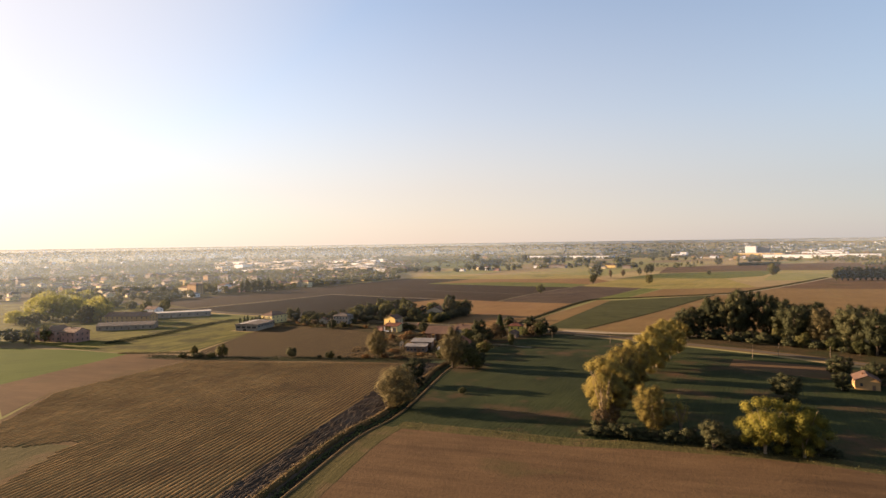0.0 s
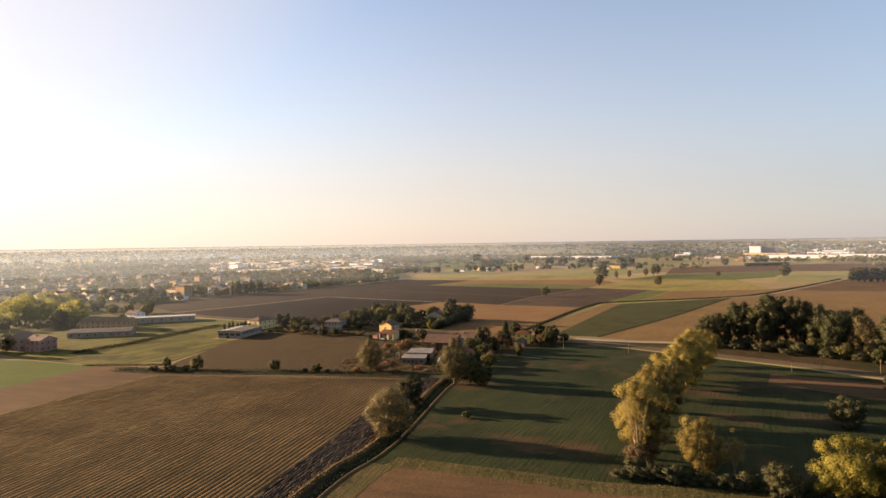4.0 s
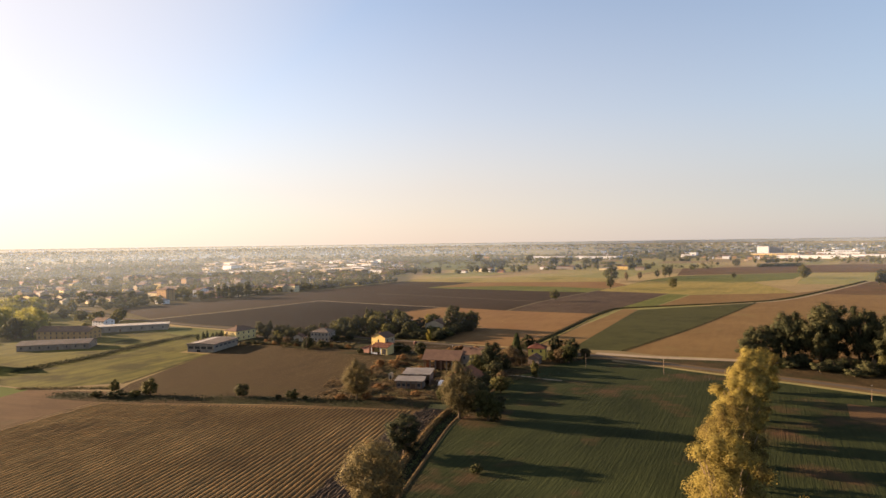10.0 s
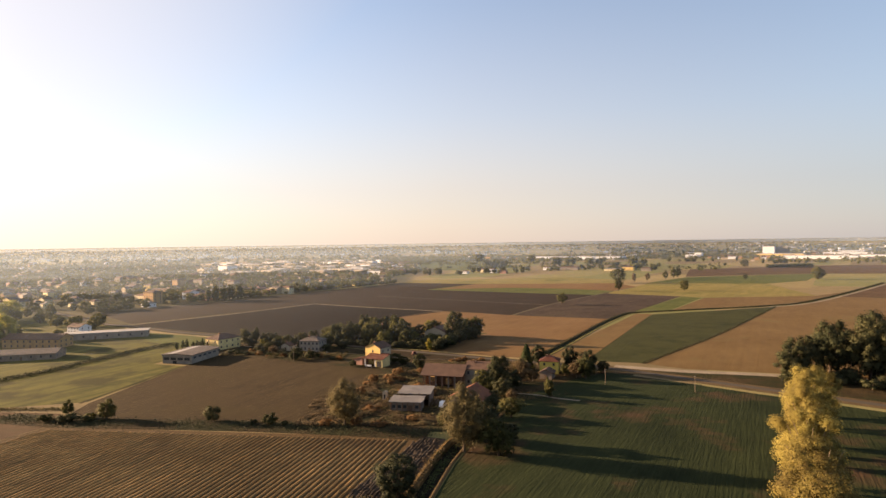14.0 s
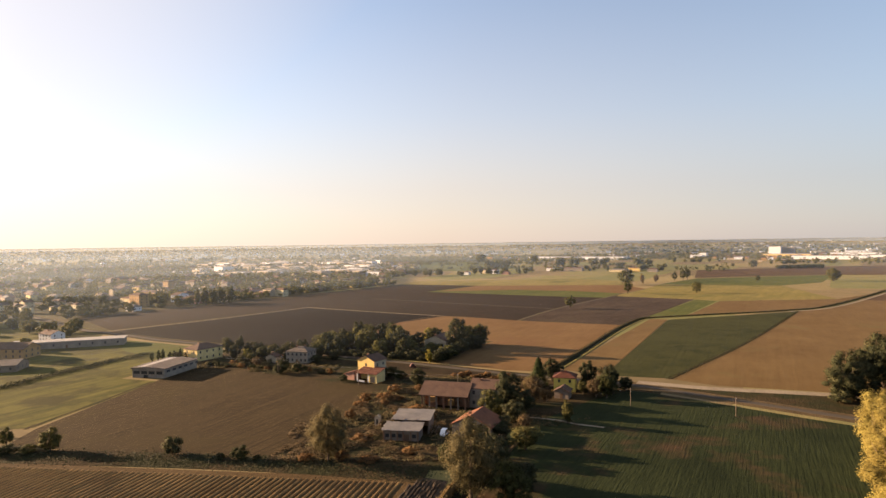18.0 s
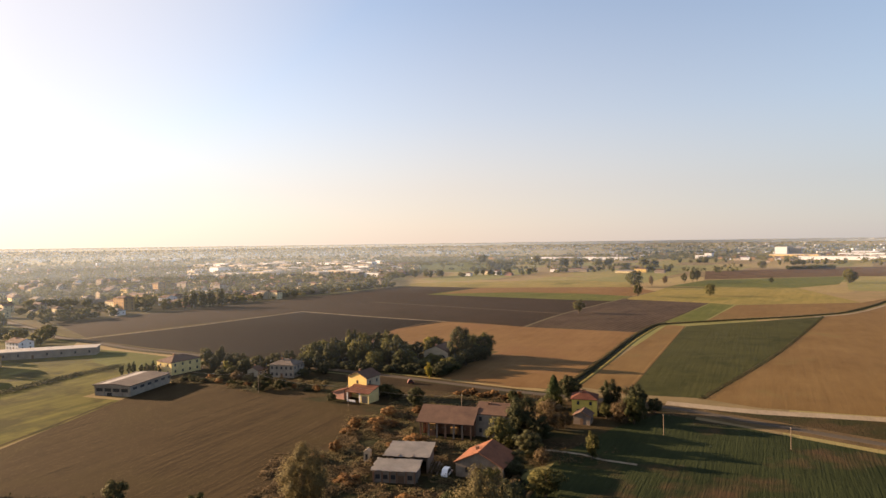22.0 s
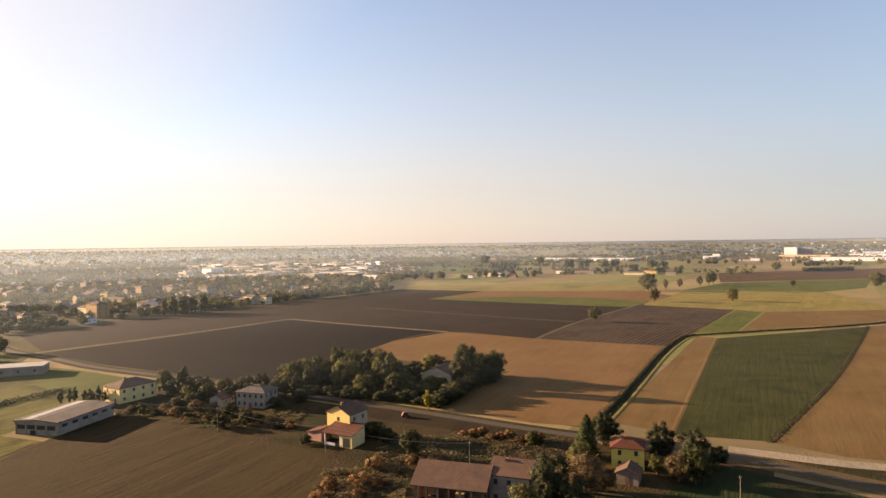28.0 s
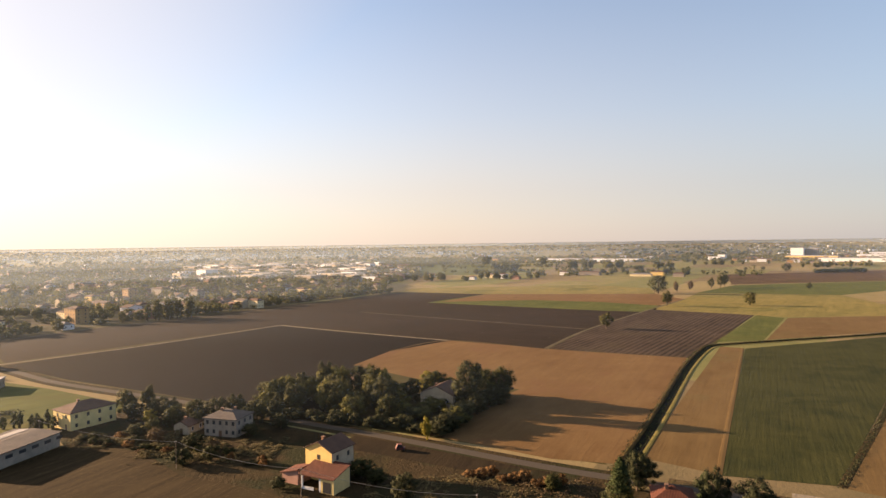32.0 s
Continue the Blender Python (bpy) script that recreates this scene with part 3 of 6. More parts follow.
STUBBLE_FIELD = sheet("field_1", [(-144, 358), (-5, 338), (-23, 292), (-109, -40), (-150, -40), (-168, 243), (-176, 283)], 0.05, M_STUBBLE, "harvested field with long rows of dry stubble")
PLOUGHED = sheet("field_2", [(-5, 339), (2, 336), (-15, 262), (-93, -40), (-109, -40), (-23, 292)], 0.055, M_PLOUGH, "strip of rough ploughed clods beside the ditch")
sheet("grass_patch", [(-160, 214), (-117, 205), (-124, 176), (-120, 140), (-165, 140)], 0.07, M_SWARD, "patch of pale dry grass at the stubble field's edge")
sheet("field_3", [(-27, 212), (-13, 222.5), (14, 211), (44, 198), (75, 192), (124, 170), (160, 120), (230, 20), (230, -40), (-98, -40)], 0.05, M_BARE, "bare brown tilled field")
sheet("field_4", [(12.5, 335), (26, 372), (40, 396), (62, 420), (84, 437), (104, 420), (134, 390), (84, 258), (58, 202), (44, 200), (14, 213), (-12, 224), (-25, 214), (-12.8, 243), (4.6, 313)], 0.06, M_SGREEN, "patchy dark green crop field with brown bare spots")
sheet("field_5", [(84, 258), (134, 390), (152, 374), (182, 344), (216, 299), (260, 235), (230, 150), (130, 172), (76, 194), (58, 202)], 0.055, M_SGREEN, "green crop field striped by long tree shadows")
sheet("field_26", [(160, 334), (196, 311), (238, 252), (205, 258), (172, 288), (148, 314)], 0.065, M_BARE, "bare brown patch between the crop and the road")
sheet("field_6", [(-146, 375), (-110, 364), (-53, 351), (-48, 375), (-43, 399), (-36, 410), (-33, 438), (-37, 452), (-50, 462), (-78, 474), (-100, 496), (-118, 503), (-131, 506), (-139, 474), (-148, 392)], 0.062, M_CFIELD, "pale brown tilled field before the farm buildings")
sheet("field_31", [(-420, 800), (-262, 652), (-190, 608), (-70, 543), (50, 478), (62, 690), (150, 650), (290, 860), (60, 1180), (-150, 1030)], 0.03, M_SWARD, "olive grass margins between the tilled fields")
sheet("field_7", [(-256, 653), (-138, 818), (5, 723), (-33, 684), (-52, 610), (-46, 540), (-74, 547), (-131, 578), (-194, 612)], 0.05, M_DARK, "large field of dark freshly tilled soil")
sheet("field_8", [(-262, 662), (-340, 752), (-258, 866), (-149, 1028), (-60, 1172), (60, 1113), (-16, 1006), (203, 898), (114, 771), (66, 686), (6, 726), (-137, 822)], 0.045, M_BROWN, "wide field of brown tilled soil")
sheet("field_9", [(6, 724), (68, 685), (142, 648), (118, 596), (55, 478), (34, 484), (-8, 512), (2, 530), (36, 577), (-10, 600), (-50, 640), (-33, 684)], 0.06, M_ORANGE, "orange stubble field beside the grove")
sheet("field_10", [(68, 684), (144, 648), (282, 846), (207, 904), (114, 771)], 0.06, M_VINE, "brown row-crop field with parallel furrows")
sheet("field_11", [(-16, 1006), (60, 1113), (181, 998), (228, 940), (204, 879), (156, 900)], 0.05, M_FRESH, "green crop strip among brown fields")
sheet("field_12", [(0, 1014), (60, 1113), (276, 1086), (281, 1005), (228, 940), (181, 985), (110, 1020)], 0.056, M_ORANGE, "strip of reddish stubble")
sheet("field_13", [(60, 1113), (-60, 1172), (-40, 1240), (238, 1256), (300, 1180), (276, 1086)], 0.05, M_OLIVE, "strip of dry olive grassland")
sheet("field_14", [(207, 904), (281, 1005), (330, 1085), (480, 1030), (430, 830), (386, 826), (300, 830), (282, 846)], 0.05, M_OLIVE, "dry yellow grassland with lone trees")
sheet("field_15", [(183, 702), (284, 846), (297, 824), (217, 706)], 0.06, M_FRESH, "small green field beside the ditch")
sheet("field_16", [(220, 708), (300, 824), (430, 828), (500, 880), (380, 766), (330, 740)], 0.055, M_TAN, "tan stubble field north of the ditch")
sheet("field_17", [(190, 676), (322, 720), (198, 562), (109, 459), (80, 468)], 0.06, M_GREEN, "long field of short green crop")
sheet("field_18", [(110, 457), (200, 561), (324, 720), (500, 860), (620, 800), (420, 560), (260, 420), (210, 402), (165, 428), (125, 443)], 0.055, M_TAN, "wide tan stubble field")
sheet("field_19", [(62, 484), (80, 469), (189, 678), (178, 684)], 0.056, M_TAN, "narrow tan strip along the ditch")
sheet("field_20", [(330, 1090), (440, 1216), (700, 1257), (571, 1082), (480, 1030)], 0.05, M_FRESH, "green strip on the plain")
sheet("field_27", [(440, 815), (500, 868), (640, 1000), (820, 1010), (820, 760), (560, 770), (480, 790)], 0.062, M_BARE, "dark brown tilled field beyond the ditch")
sheet("field_28", [(440, 1226), (700, 1264), (1000, 1180), (1400, 1400), (1000, 1600), (560, 1500)], 0.05, M_BARE, "wide brown tilled field on the plain")
sheet("field_29", [(-62, 1660), (60, 1610), (210, 1720), (170, 2300), (-120, 2300), (-70, 1950)], 0.05, M_FRESH, "bright green field beside the town")
sheet("field_30", [(-700, 420), (-330, 420), (-300, 560), (-240, 600), (-262, 655), (-345, 742), (-420, 800), (-560, 830), (-760, 800)], 0.02, M_MEADOW, "rough meadow west of the farms")
sheet("field_21", [(-176, 283), (-144, 360), (-150, 376), (-190, 382), (-212, 298), (-170, 243)], 0.055, M_BARE, "narrow bare brown field strip")
sheet("field_22", [(-212, 298), (-190, 382), (-236, 402), (-330, 420), (-330, 300)], 0.05, M_LAWN, "green field before the pink farmhouses")
sheet("field_23", [(-150, 394), (-138, 470), (-160, 478), (-150, 516), (-165, 560), (-240, 600), (-300, 560), (-330, 460), (-232, 402), (-190, 384)], 0.045, M_MEADOW, "yellow-green meadow with mown patches")
sheet("field_24", [(-150, 524), (-130, 556), (-192, 592), (-232, 612), (-200, 560)], 0.05, M_FRESH, "bright green meadow behind the farmhouse")
sheet("yard", [(-58, 353), (0, 344), (14, 346), (24, 380), (62, 402), (88, 418), (96, 432), (82, 444), (36, 468), (-20, 500), (-70, 530), (-124, 560), (-148, 524), (-132, 505), (-100, 492), (-78, 469), (-58, 463), (-42, 451), (-45, 420), (-49, 385), (-54, 368)], 0.052, M_SCRUB, "rough brown scrub and dry grass round the farm buildings", "yard")
sheet("field_25", [(-38, 500), (26, 464), (34, 474), (-30, 512)], 0.09, M_SHADYSOIL, "narrow dry field strip before the road, coloured as shaded")
ribbon("farm_track", smooth_line([(-262, 655), (-207, 718), (-137, 820)]), 2.0, 0.1, M_DIRT, "pale grassy track across tilled fields", "track")
ribbon("farm_track", smooth_line([(-137, 820), (-70, 772), (6, 724)]), 2.0, 0.1, M_DIRT, "pale grassy track across tilled fields", "track")
ribbon("farm_track", smooth_line([(-80, 914), (20, 840), (114, 771)]), 1.8, 0.1, M_TRACK, "grassy balk between tilled fields", "track")
ribbon("farm_track", smooth_line([(-332, 744), (-287, 828), (-248, 864), (-208, 914), (-139, 1024), (-52, 1168)]), 3.38, 0.1, M_TRACK, "pale track along the edge of town", "track")
ribbon("farm_track", smooth_line([(66, 685), (114, 770), (207, 903), (281, 1004)]), 3.0, 0.1, M_TRACK, "pale track beside the row-crop field", "track")
ribbon("footpath", smooth_line([(25, 399.5), (36.7, 396.2), (44.1, 392.4), (49, 387.6), (58, 383)]), 1.5, 0.12, M_DIRT, "bare earth path along the crop's edge", "path")
ribbon("footpath", smooth_line([(30, 421), (38.5, 419.9), (50, 416)]), 1.0, 0.12, M_TRACK, "narrow pale path by the cottage garden", "path")

# ---- ditches ----
DITCH_N = smooth_line([(52, 470), (74, 510), (94, 548), (129, 615), (157, 663), (174, 686), (191, 692), (235, 704), (314, 726), (375, 757), (498, 870), (640, 1010)])
DITCH_S = smooth_line([(-95, -40), (-56, 110), (-42, 164), (-30, 209), (-16.7, 240), (1.3, 314.6), (9.2, 336), (24, 372)])
# flat strips; the ditch's depth is only shade in their colour
ribbon("ditch", DITCH_N, 3.2, 0.09, M_SHADED_MUD, "flat ditch strip, coloured dark for the shade between field banks", "ditch")
ribbon("ditch", DITCH_S, 4.4, 0.09, M_SHADED_MUD, "flat ditch strip, coloured dark for the shade between field banks", "ditch")
ribbon("ditch_bank", DITCH_N, 1.6, 0.2, M_OLIVE, "raised pale grassy ditch bank", "bank", 0.08, 2.5)
ribbon("farm_track", [p for p in DITCH_N if p.x > 310], 3.4, 0.12, M_DIRT, "pale dirt track beside the ditch", "track", 0.0, 5.5)
ribbon("ditch_bank", DITCH_N, 1.8, 0.6, M_BANK, "raised grassy ditch bank", "bank", 0.15, -2.4)
ribbon("ditch_bank", DITCH_S, 2.8, 1.0, M_BANK, "raised reddish reed bank along the ditch", "bank", 0.4, -3.2)
ribbon("verge", [p + Vector((6.5, -2.0)) for p in DITCH_S if p.y < 226], 11, 0.09, M_SWARD, "strip of olive grass beside the ditch", "verge")
ribbon("ditch_bank", DITCH_S, 1.2, 0.3, M_VERGE, "low pale grassy ditch bank", "bank", 0.1, 2.6)


def tufts(name, line, spread, n, size, mat, label, seed, tall=1.0):
    rng = np.random.default_rng(seed)
    L = np.array([(p.x, p.y) for p in line])
    i = rng.integers(0, len(L) - 1, n)
    f = rng.uniform(0, 1, (n, 1))
    xy = L[i] * (1 - f) + L[i + 1] * f + rng.normal(0, spread, (n, 2))
    P = np.concatenate([xy, rng.uniform(0.15, 1.0, (n, 1)) ** 1.5 * tall], 1)
    V = leaf_quads(rng, P, np.tile((0.0, -0.3, 0.3), (n, 1)), size)
    V[:, 2] = np.maximum(V[:, 2], 0.02)
    ob = new(name, mesh_of(name, V.tolist(), np.arange(len(V)).reshape(-1, 4).tolist(), mat))
    return tagged(ob, label, "grass", "", "stuff")


tufts("reeds", DITCH_N, 1.1, 6000, 0.5, M_NEEDLE, "dark reeds growing in the ditch", 31, 0.4)
tufts("reeds", DITCH_S, 0.8, 5000, 0.55, M_NEEDLE, "dark reeds growing in the ditch", 32, 0.6)
tufts("bank_grass", [p + Vector((-3.2, 0.8)) for p in DITCH_S], 0.8, 9000, 0.5, M_RUST, "rusty dry grass on the ditch bank", 33, 2.0)


tufts("bank_grass", [p + Vector((-2.5, 1.2)) for p in DITCH_N], 0.7, 7000, 0.5, M_DARKLEAF, "dark rough grass on the ditch bank", 38, 1.2)
for edge, wide, m in (([(109, 458), (199, 561.5), (323, 720)], 2.6, M_SCRUB), ([(80, 468.5), (189, 677.5)], 2.0, M_TAN), ([(-33, 684), (5, 724), (67, 685), (143, 648)], 2.0, M_VERGE)):
    ribbon("balk", smooth_line(edge), wide, 0.1, m, "thin strip of rough grass between two fields", "verge", 0.05)
tufts("balk_grass", smooth_line([(109, 458), (199, 561.5), (323, 720)]), 0.7, 3500, 0.45, M_DARKLEAF, "dark rough grass along the field edge", 39, 0.8)
BORDER = smooth_line([(-14, 223), (14, 212.5), (44, 200), (75, 193), (124, 171), (160, 121)])
ribbon("verge", BORDER, 9, 0.1, M_SWARD, "rough grass border between the crop and the bare field", "verge", 0.05)
tufts("border_grass", BORDER, 2.2, 5000, 0.32, M_MIDLEAF, "rough grass along the crop's edge", 37, 0.8)
BALK = smooth_line([(-170, 372), (-144, 364), (-100, 359), (-51, 352), (-4, 341)])
ribbon("balk", BALK, 14, 0.12, M_SCRUB, "strip of rough dark grass between two fields", "verge", 0.05)
tufts("balk_grass", BALK, 3.0, 8000, 0.45, M_DARKLEAF, "rough grass along the field edge", 34, 0.9)
HEDGE = smooth_line([(-226, 424), (-209, 458), (-201, 487), (-189, 527), (-178, 548)])
tufts("hedge_scrub", HEDGE, 1.6, 5000, 0.7, M_DARKLEAF, "dark scrub along a meadow ditch", 35, 1.5)
tufts("hedge_scrub", smooth_line([(-196, 384), (-170, 383), (-150, 382)]), 0.9, 1500, 0.6, M_WILLOW, "rough grass along the meadow edge", 36, 0.9)
MEADOW_TRACK = smooth_line([(-152, 392), (-146, 430), (-141, 468)])
ribbon("meadow_track", MEADOW_TRACK, 1.6, 0.07, M_SCRUB, "dark wheel track along the meadow", "track")
# rows of stubble and of turned clods
def crop_rows(field, poly, name, mat, step, tall, half, seed, rough=0.05, skip=None):
    """Low ridges along the ditch's direction, one part for each row."""
    rng = np.random.default_rng(seed)
    c, s = math.cos(radians(DITCH_TURN)), math.sin(radians(DITCH_TURN))

    def span(a):
        hits = []
        for (x0, y0), (x1, y1) in zip(poly, poly[1:] + poly[:1]):
            a0, a1 = x0 * c - y0 * s, x1 * c - y1 * s
            if (a0 - a) * (a1 - a) < 0:
                t = (a - a0) / (a1 - a0)
                hits.append((x0 + t * (x1 - x0)) * s + (y0 + t * (y1 - y0)) * c)
        return (min(hits), max(hits)) if len(hits) > 1 else None
    a = -260.0
    while a < 0:
        a += step
        sp = span(a)
        if not sp:
            continue
        n = max(2, int((sp[1] - sp[0]) / 2.2))
        prev, V, F = None, [], []
        for k in range(n + 1):
            b = sp[0] + (sp[1] - sp[0]) * k / n
            o, hh, ww = rng.normal(0, rough), tall * (1 + rough * rng.uniform(-4, 4)), half * rng.uniform(0.88, 1.12)
            if skip and skip(a * c + b * s + rng.normal(0, 0.5), -a * s + b * c + rng.normal(0, 0.5)):
                prev = None
                continue
            q = len(V)
            for da, z in ((-ww, 0.03), (-0.4 * ww, hh), (0.36 * ww, hh * 0.9), (ww, 0.03)):
                aa = a + o + da
                V.append((aa * c + b * s, -aa * s + b * c, z + 0.03))
            if prev is not None:
                F += [(prev + i, prev + i + 1, q + i + 1, q + i) for i in range(3)]
            prev = q
        if F:
            part(name, mesh_of(name, V, F, mat), field)


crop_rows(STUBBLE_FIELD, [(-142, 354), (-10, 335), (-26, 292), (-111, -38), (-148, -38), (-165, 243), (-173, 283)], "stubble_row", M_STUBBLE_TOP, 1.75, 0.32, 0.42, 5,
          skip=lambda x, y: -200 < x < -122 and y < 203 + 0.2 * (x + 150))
crop_rows(PLOUGHED, [(-7, 337), (0, 335), (-17, 262), (-96, -38), (-108, -38), (-24, 292)], "clod_ridge", M_PLOUGH, 1.1, 0.42, 0.5, 6, 0.16)

M_STRAW = leaf_mat("cut_straw", (0.16, 0.12, 0.060), (0.21, 0.160, 0.080), (0.26, 0.20, 0.10), 0.3)


def straw(name, poly, per_metre, turn, mat, label, seed):
    """Short cut stalks left standing in rows on a tilled field."""
    rng = np.random.default_rng(seed)
    P = np.array(poly, float)
    lo, hi = P.min(0), P.max(0)
    n = int((hi - lo).prod() * per_metre)
    xy = rng.uniform(lo, hi, (n, 2))
    c, s = math.cos(radians(turn)), math.sin(radians(turn))
    a, b = xy[:, 0] * c - xy[:, 1] * s, xy[:, 0] * s + xy[:, 1] * c
    a = np.where(rng.uniform(size=n) < 0.4, np.round(a / 2.8) * 2.8 + rng.normal(0, 0.3, n), a)
    xy = np.stack([a * c + b * s, -a * s + b * c], 1)
    inside = np.zeros(n, bool)
    for (x0, y0), (x1, y1) in zip(P, np.roll(P, -1, 0)):
        cut = (y0 > xy[:, 1]) != (y1 > xy[:, 1])
        inside ^= cut & (xy[:, 0] < (x1 - x0) * (xy[:, 1] - y0) / (y1 - y0 + 1e-9) + x0)
    xy = xy[inside]
    n = len(xy)
    ang, w, h = rng.uniform(0, math.pi, n), rng.uniform(0.02, 0.04, n), rng.uniform(0.035, 0.07, n)
    d = np.stack([np.cos(ang) * w, np.sin(ang) * w, 0 * w], 1)
    base = np.concatenate([xy, np.full((n, 1), 0.05)], 1)
    up = np.stack([rng.normal(0, 0.03, n), rng.normal(0, 0.03, n), h], 1)
    V = np.stack([base - d, base + d, base + d + up, base - d + up], 1).reshape(-1, 3)
    tagged(new(name, mesh_of(name, V.tolist(), np.arange(len(V)).reshape(-1, 4).tolist(), mat)), label, "straw", "", "stuff")


straw("straw", [(-146, 375), (-110, 364), (-53, 351), (-48, 375), (-43, 399), (-36, 410), (-33, 438), (-37, 452), (-50, 462), (-78, 474), (-100, 496), (-118, 503), (-131, 506), (-139, 474), (-148, 392)],
      5.0, 24, M_STRAW, "short pale cut stalks left on the tilled field", 71)

# ---- farm buildings ----
tall = house("farmhouse", -40.3, 471.2, -32, 10.2, 9.5, 9.0, 11.3, M_YELLOW, M_TILE, "tall yellow farmhouse with a brown tiled gable roof", cols=1, rows=2, side_cols=2, frames=False, door=False)
part("side_wall", boxes("side_wall", M_FADED, (10.2, 0.0, -0.3, 10.205, 9.5, 8.95)), tall, "off-white plastered side wall")


def portico():
    h = thing("portico", -39.8, 463.0, 0, -28, "tile-roofed open portico with a white post beside the yellow house", "outbuilding")
    part("back_wall", boxes("back_wall", M_GREY, (0, 7.3, -0.2, 11.2, 7.6, 5.8)), h)
    part("side_wall", mesh_of("side_wall", *extrude_y([(0, 0), (0, 4.2), (7.3, 5.9), (7.3, 0)], 11.0, 11.3), M_BUTTER), h, "", Matrix(((0, 1, 0, 0), (1, 0, 0, 0), (0, 0, 1, 0), (0, 0, 0, 1))))
    part("front_wall", boxes("front_wall", M_BUTTER, (6.9, 0, -0.2, 11.0, 0.3, 4.2)), h)
    v, f = extrude_y([(-0.6, 4.15), (7.6, 6.05), (7.6, 6.3), (-0.6, 4.4)], -0.6, 11.7)
    part("roof", mesh_of("roof", *swap_xy(v, f), M_TILE_RED), h, "reddish clay tile lean-to roof")
    part("post", boxes("post", M_WHITE, (6.3, 0.0, -0.2, 6.8, 0.5, 4.25)), h, "white plastered post")
    part("post", boxes("post", M_WHITE, (0.0, 0.0, -0.2, 0.4, 0.4, 4.25)), h, "white plastered post")
    part("railing", boxes("railing", M_WHITE, (0.4, 0.1, 0, 4.2, 0.25, 0.9)), h, "low white wall")
    part("gate", boxes("gate", M_GLASS, (7.6, -0.06, 0.2, 10.4, 0.0, 3.2)), h, "dark glazed garage door")
    l = thing("lean_to", -46.5, 468.4, 0, -30, "low red-tiled lean-to beside the yellow house", "outbuilding")
    part("wall", mesh_of("wall", *extrude_y([(0, -0.2), (6.0, -0.2), (6.0, 4.2), (0, 2.7)], 0, 6), M_PINK), l)
    part("roof", mesh_of("roof", *extrude_y([(-0.5, 2.65), (6.2, 4.35), (6.2, 4.6), (-0.5, 2.9)], -0.5, 6.4), M_TILE_RED), l)


portico()
house("farmhouse", -148.8, 527.0, -32, 12.2, 17.5, 6.6, 9.3, M_BUTTER, M_TILE, "long cream two-storey farmhouse with a brown hip roof", shape="hip", cols=2, rows=2, side_cols=4, frames=False)
house("villa", -86, 513.5, -16, 13.2, 10.5, 6.4, 8.8, M_CONCRETE, M_TILE_GREY, "old two-storey villa with five front windows and a hip roof", shape="hip", cols=5, rows=2, side_cols=3, chimneys=2, frames=False)
house("annex", -98, 515.8, -16, 6.2, 9, 3.2, 4.8, M_FADED, M_TILE, "small low pale annex with a gable roof", "outbuilding", cols=1, rows=1, side_cols=2)


def big_shed():
    h = thing("farm_shed", -155.8, 480.2, 0, -12, "long pale concrete farm shed with a low sheet roof", "shed")
    w, d = 18.2, 28.0
    part("wall", mesh_of("wall", *extrude_y([(0, -0.2), (w, -0.2), (w, 4.6), (w / 2, 5.2), (0, 4.6)], 0.3, d), M_CONCRETE), h)
    part("roof", mesh_of("roof", *extrude_y([(-0.5, 4.7), (w / 2, 5.35), (w + 0.5, 4.7), (w + 0.5, 4.95), (w / 2, 5.6), (-0.5, 4.95)], -0.4, d + 0.4), M_TILE_GREY), h)
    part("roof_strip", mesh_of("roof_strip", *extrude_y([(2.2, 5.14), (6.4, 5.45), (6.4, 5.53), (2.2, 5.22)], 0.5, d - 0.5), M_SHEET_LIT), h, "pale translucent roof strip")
    part("gutter", boxes("gutter", M_BLUE, (-0.75, -0.4, 4.6, -0.52, d + 0.4, 4.95)), h, "slate-grey edge panel")
    part("fascia", boxes("fascia", M_CONCRETE, (-0.3, -0.1, 4.0, w + 0.3, 0.28, 5.0)), h)
    for i in range(4):
        x = 0.8 + 4.3 * i
        part("window", boxes("window", M_GLASS, (x, 0.2, 1.9, x + 3.2, 0.31, 3.4)), h)
        part("pilaster", boxes("pilaster", M_CONCRETE, (x - 0.65, 0.0, -0.2, x - 0.25, 0.3, 4.0)), h)
    for j in range(6):
        y = 2 + 4.9 * j
        part("window", boxes("window", M_GLASS, (w - 0.04, y, 2.6, w + 0.06, y + 2.6, 3.7)), h)
    for x, c in ((2.5, M_GREY), (6.5, M_TYRE), (12, M_GREY)):
        part("loading_bay", boxes("loading_bay", c, (x, -0.02, 0, x + 2.4, 0.29, 1.5)), h)


big_shed()


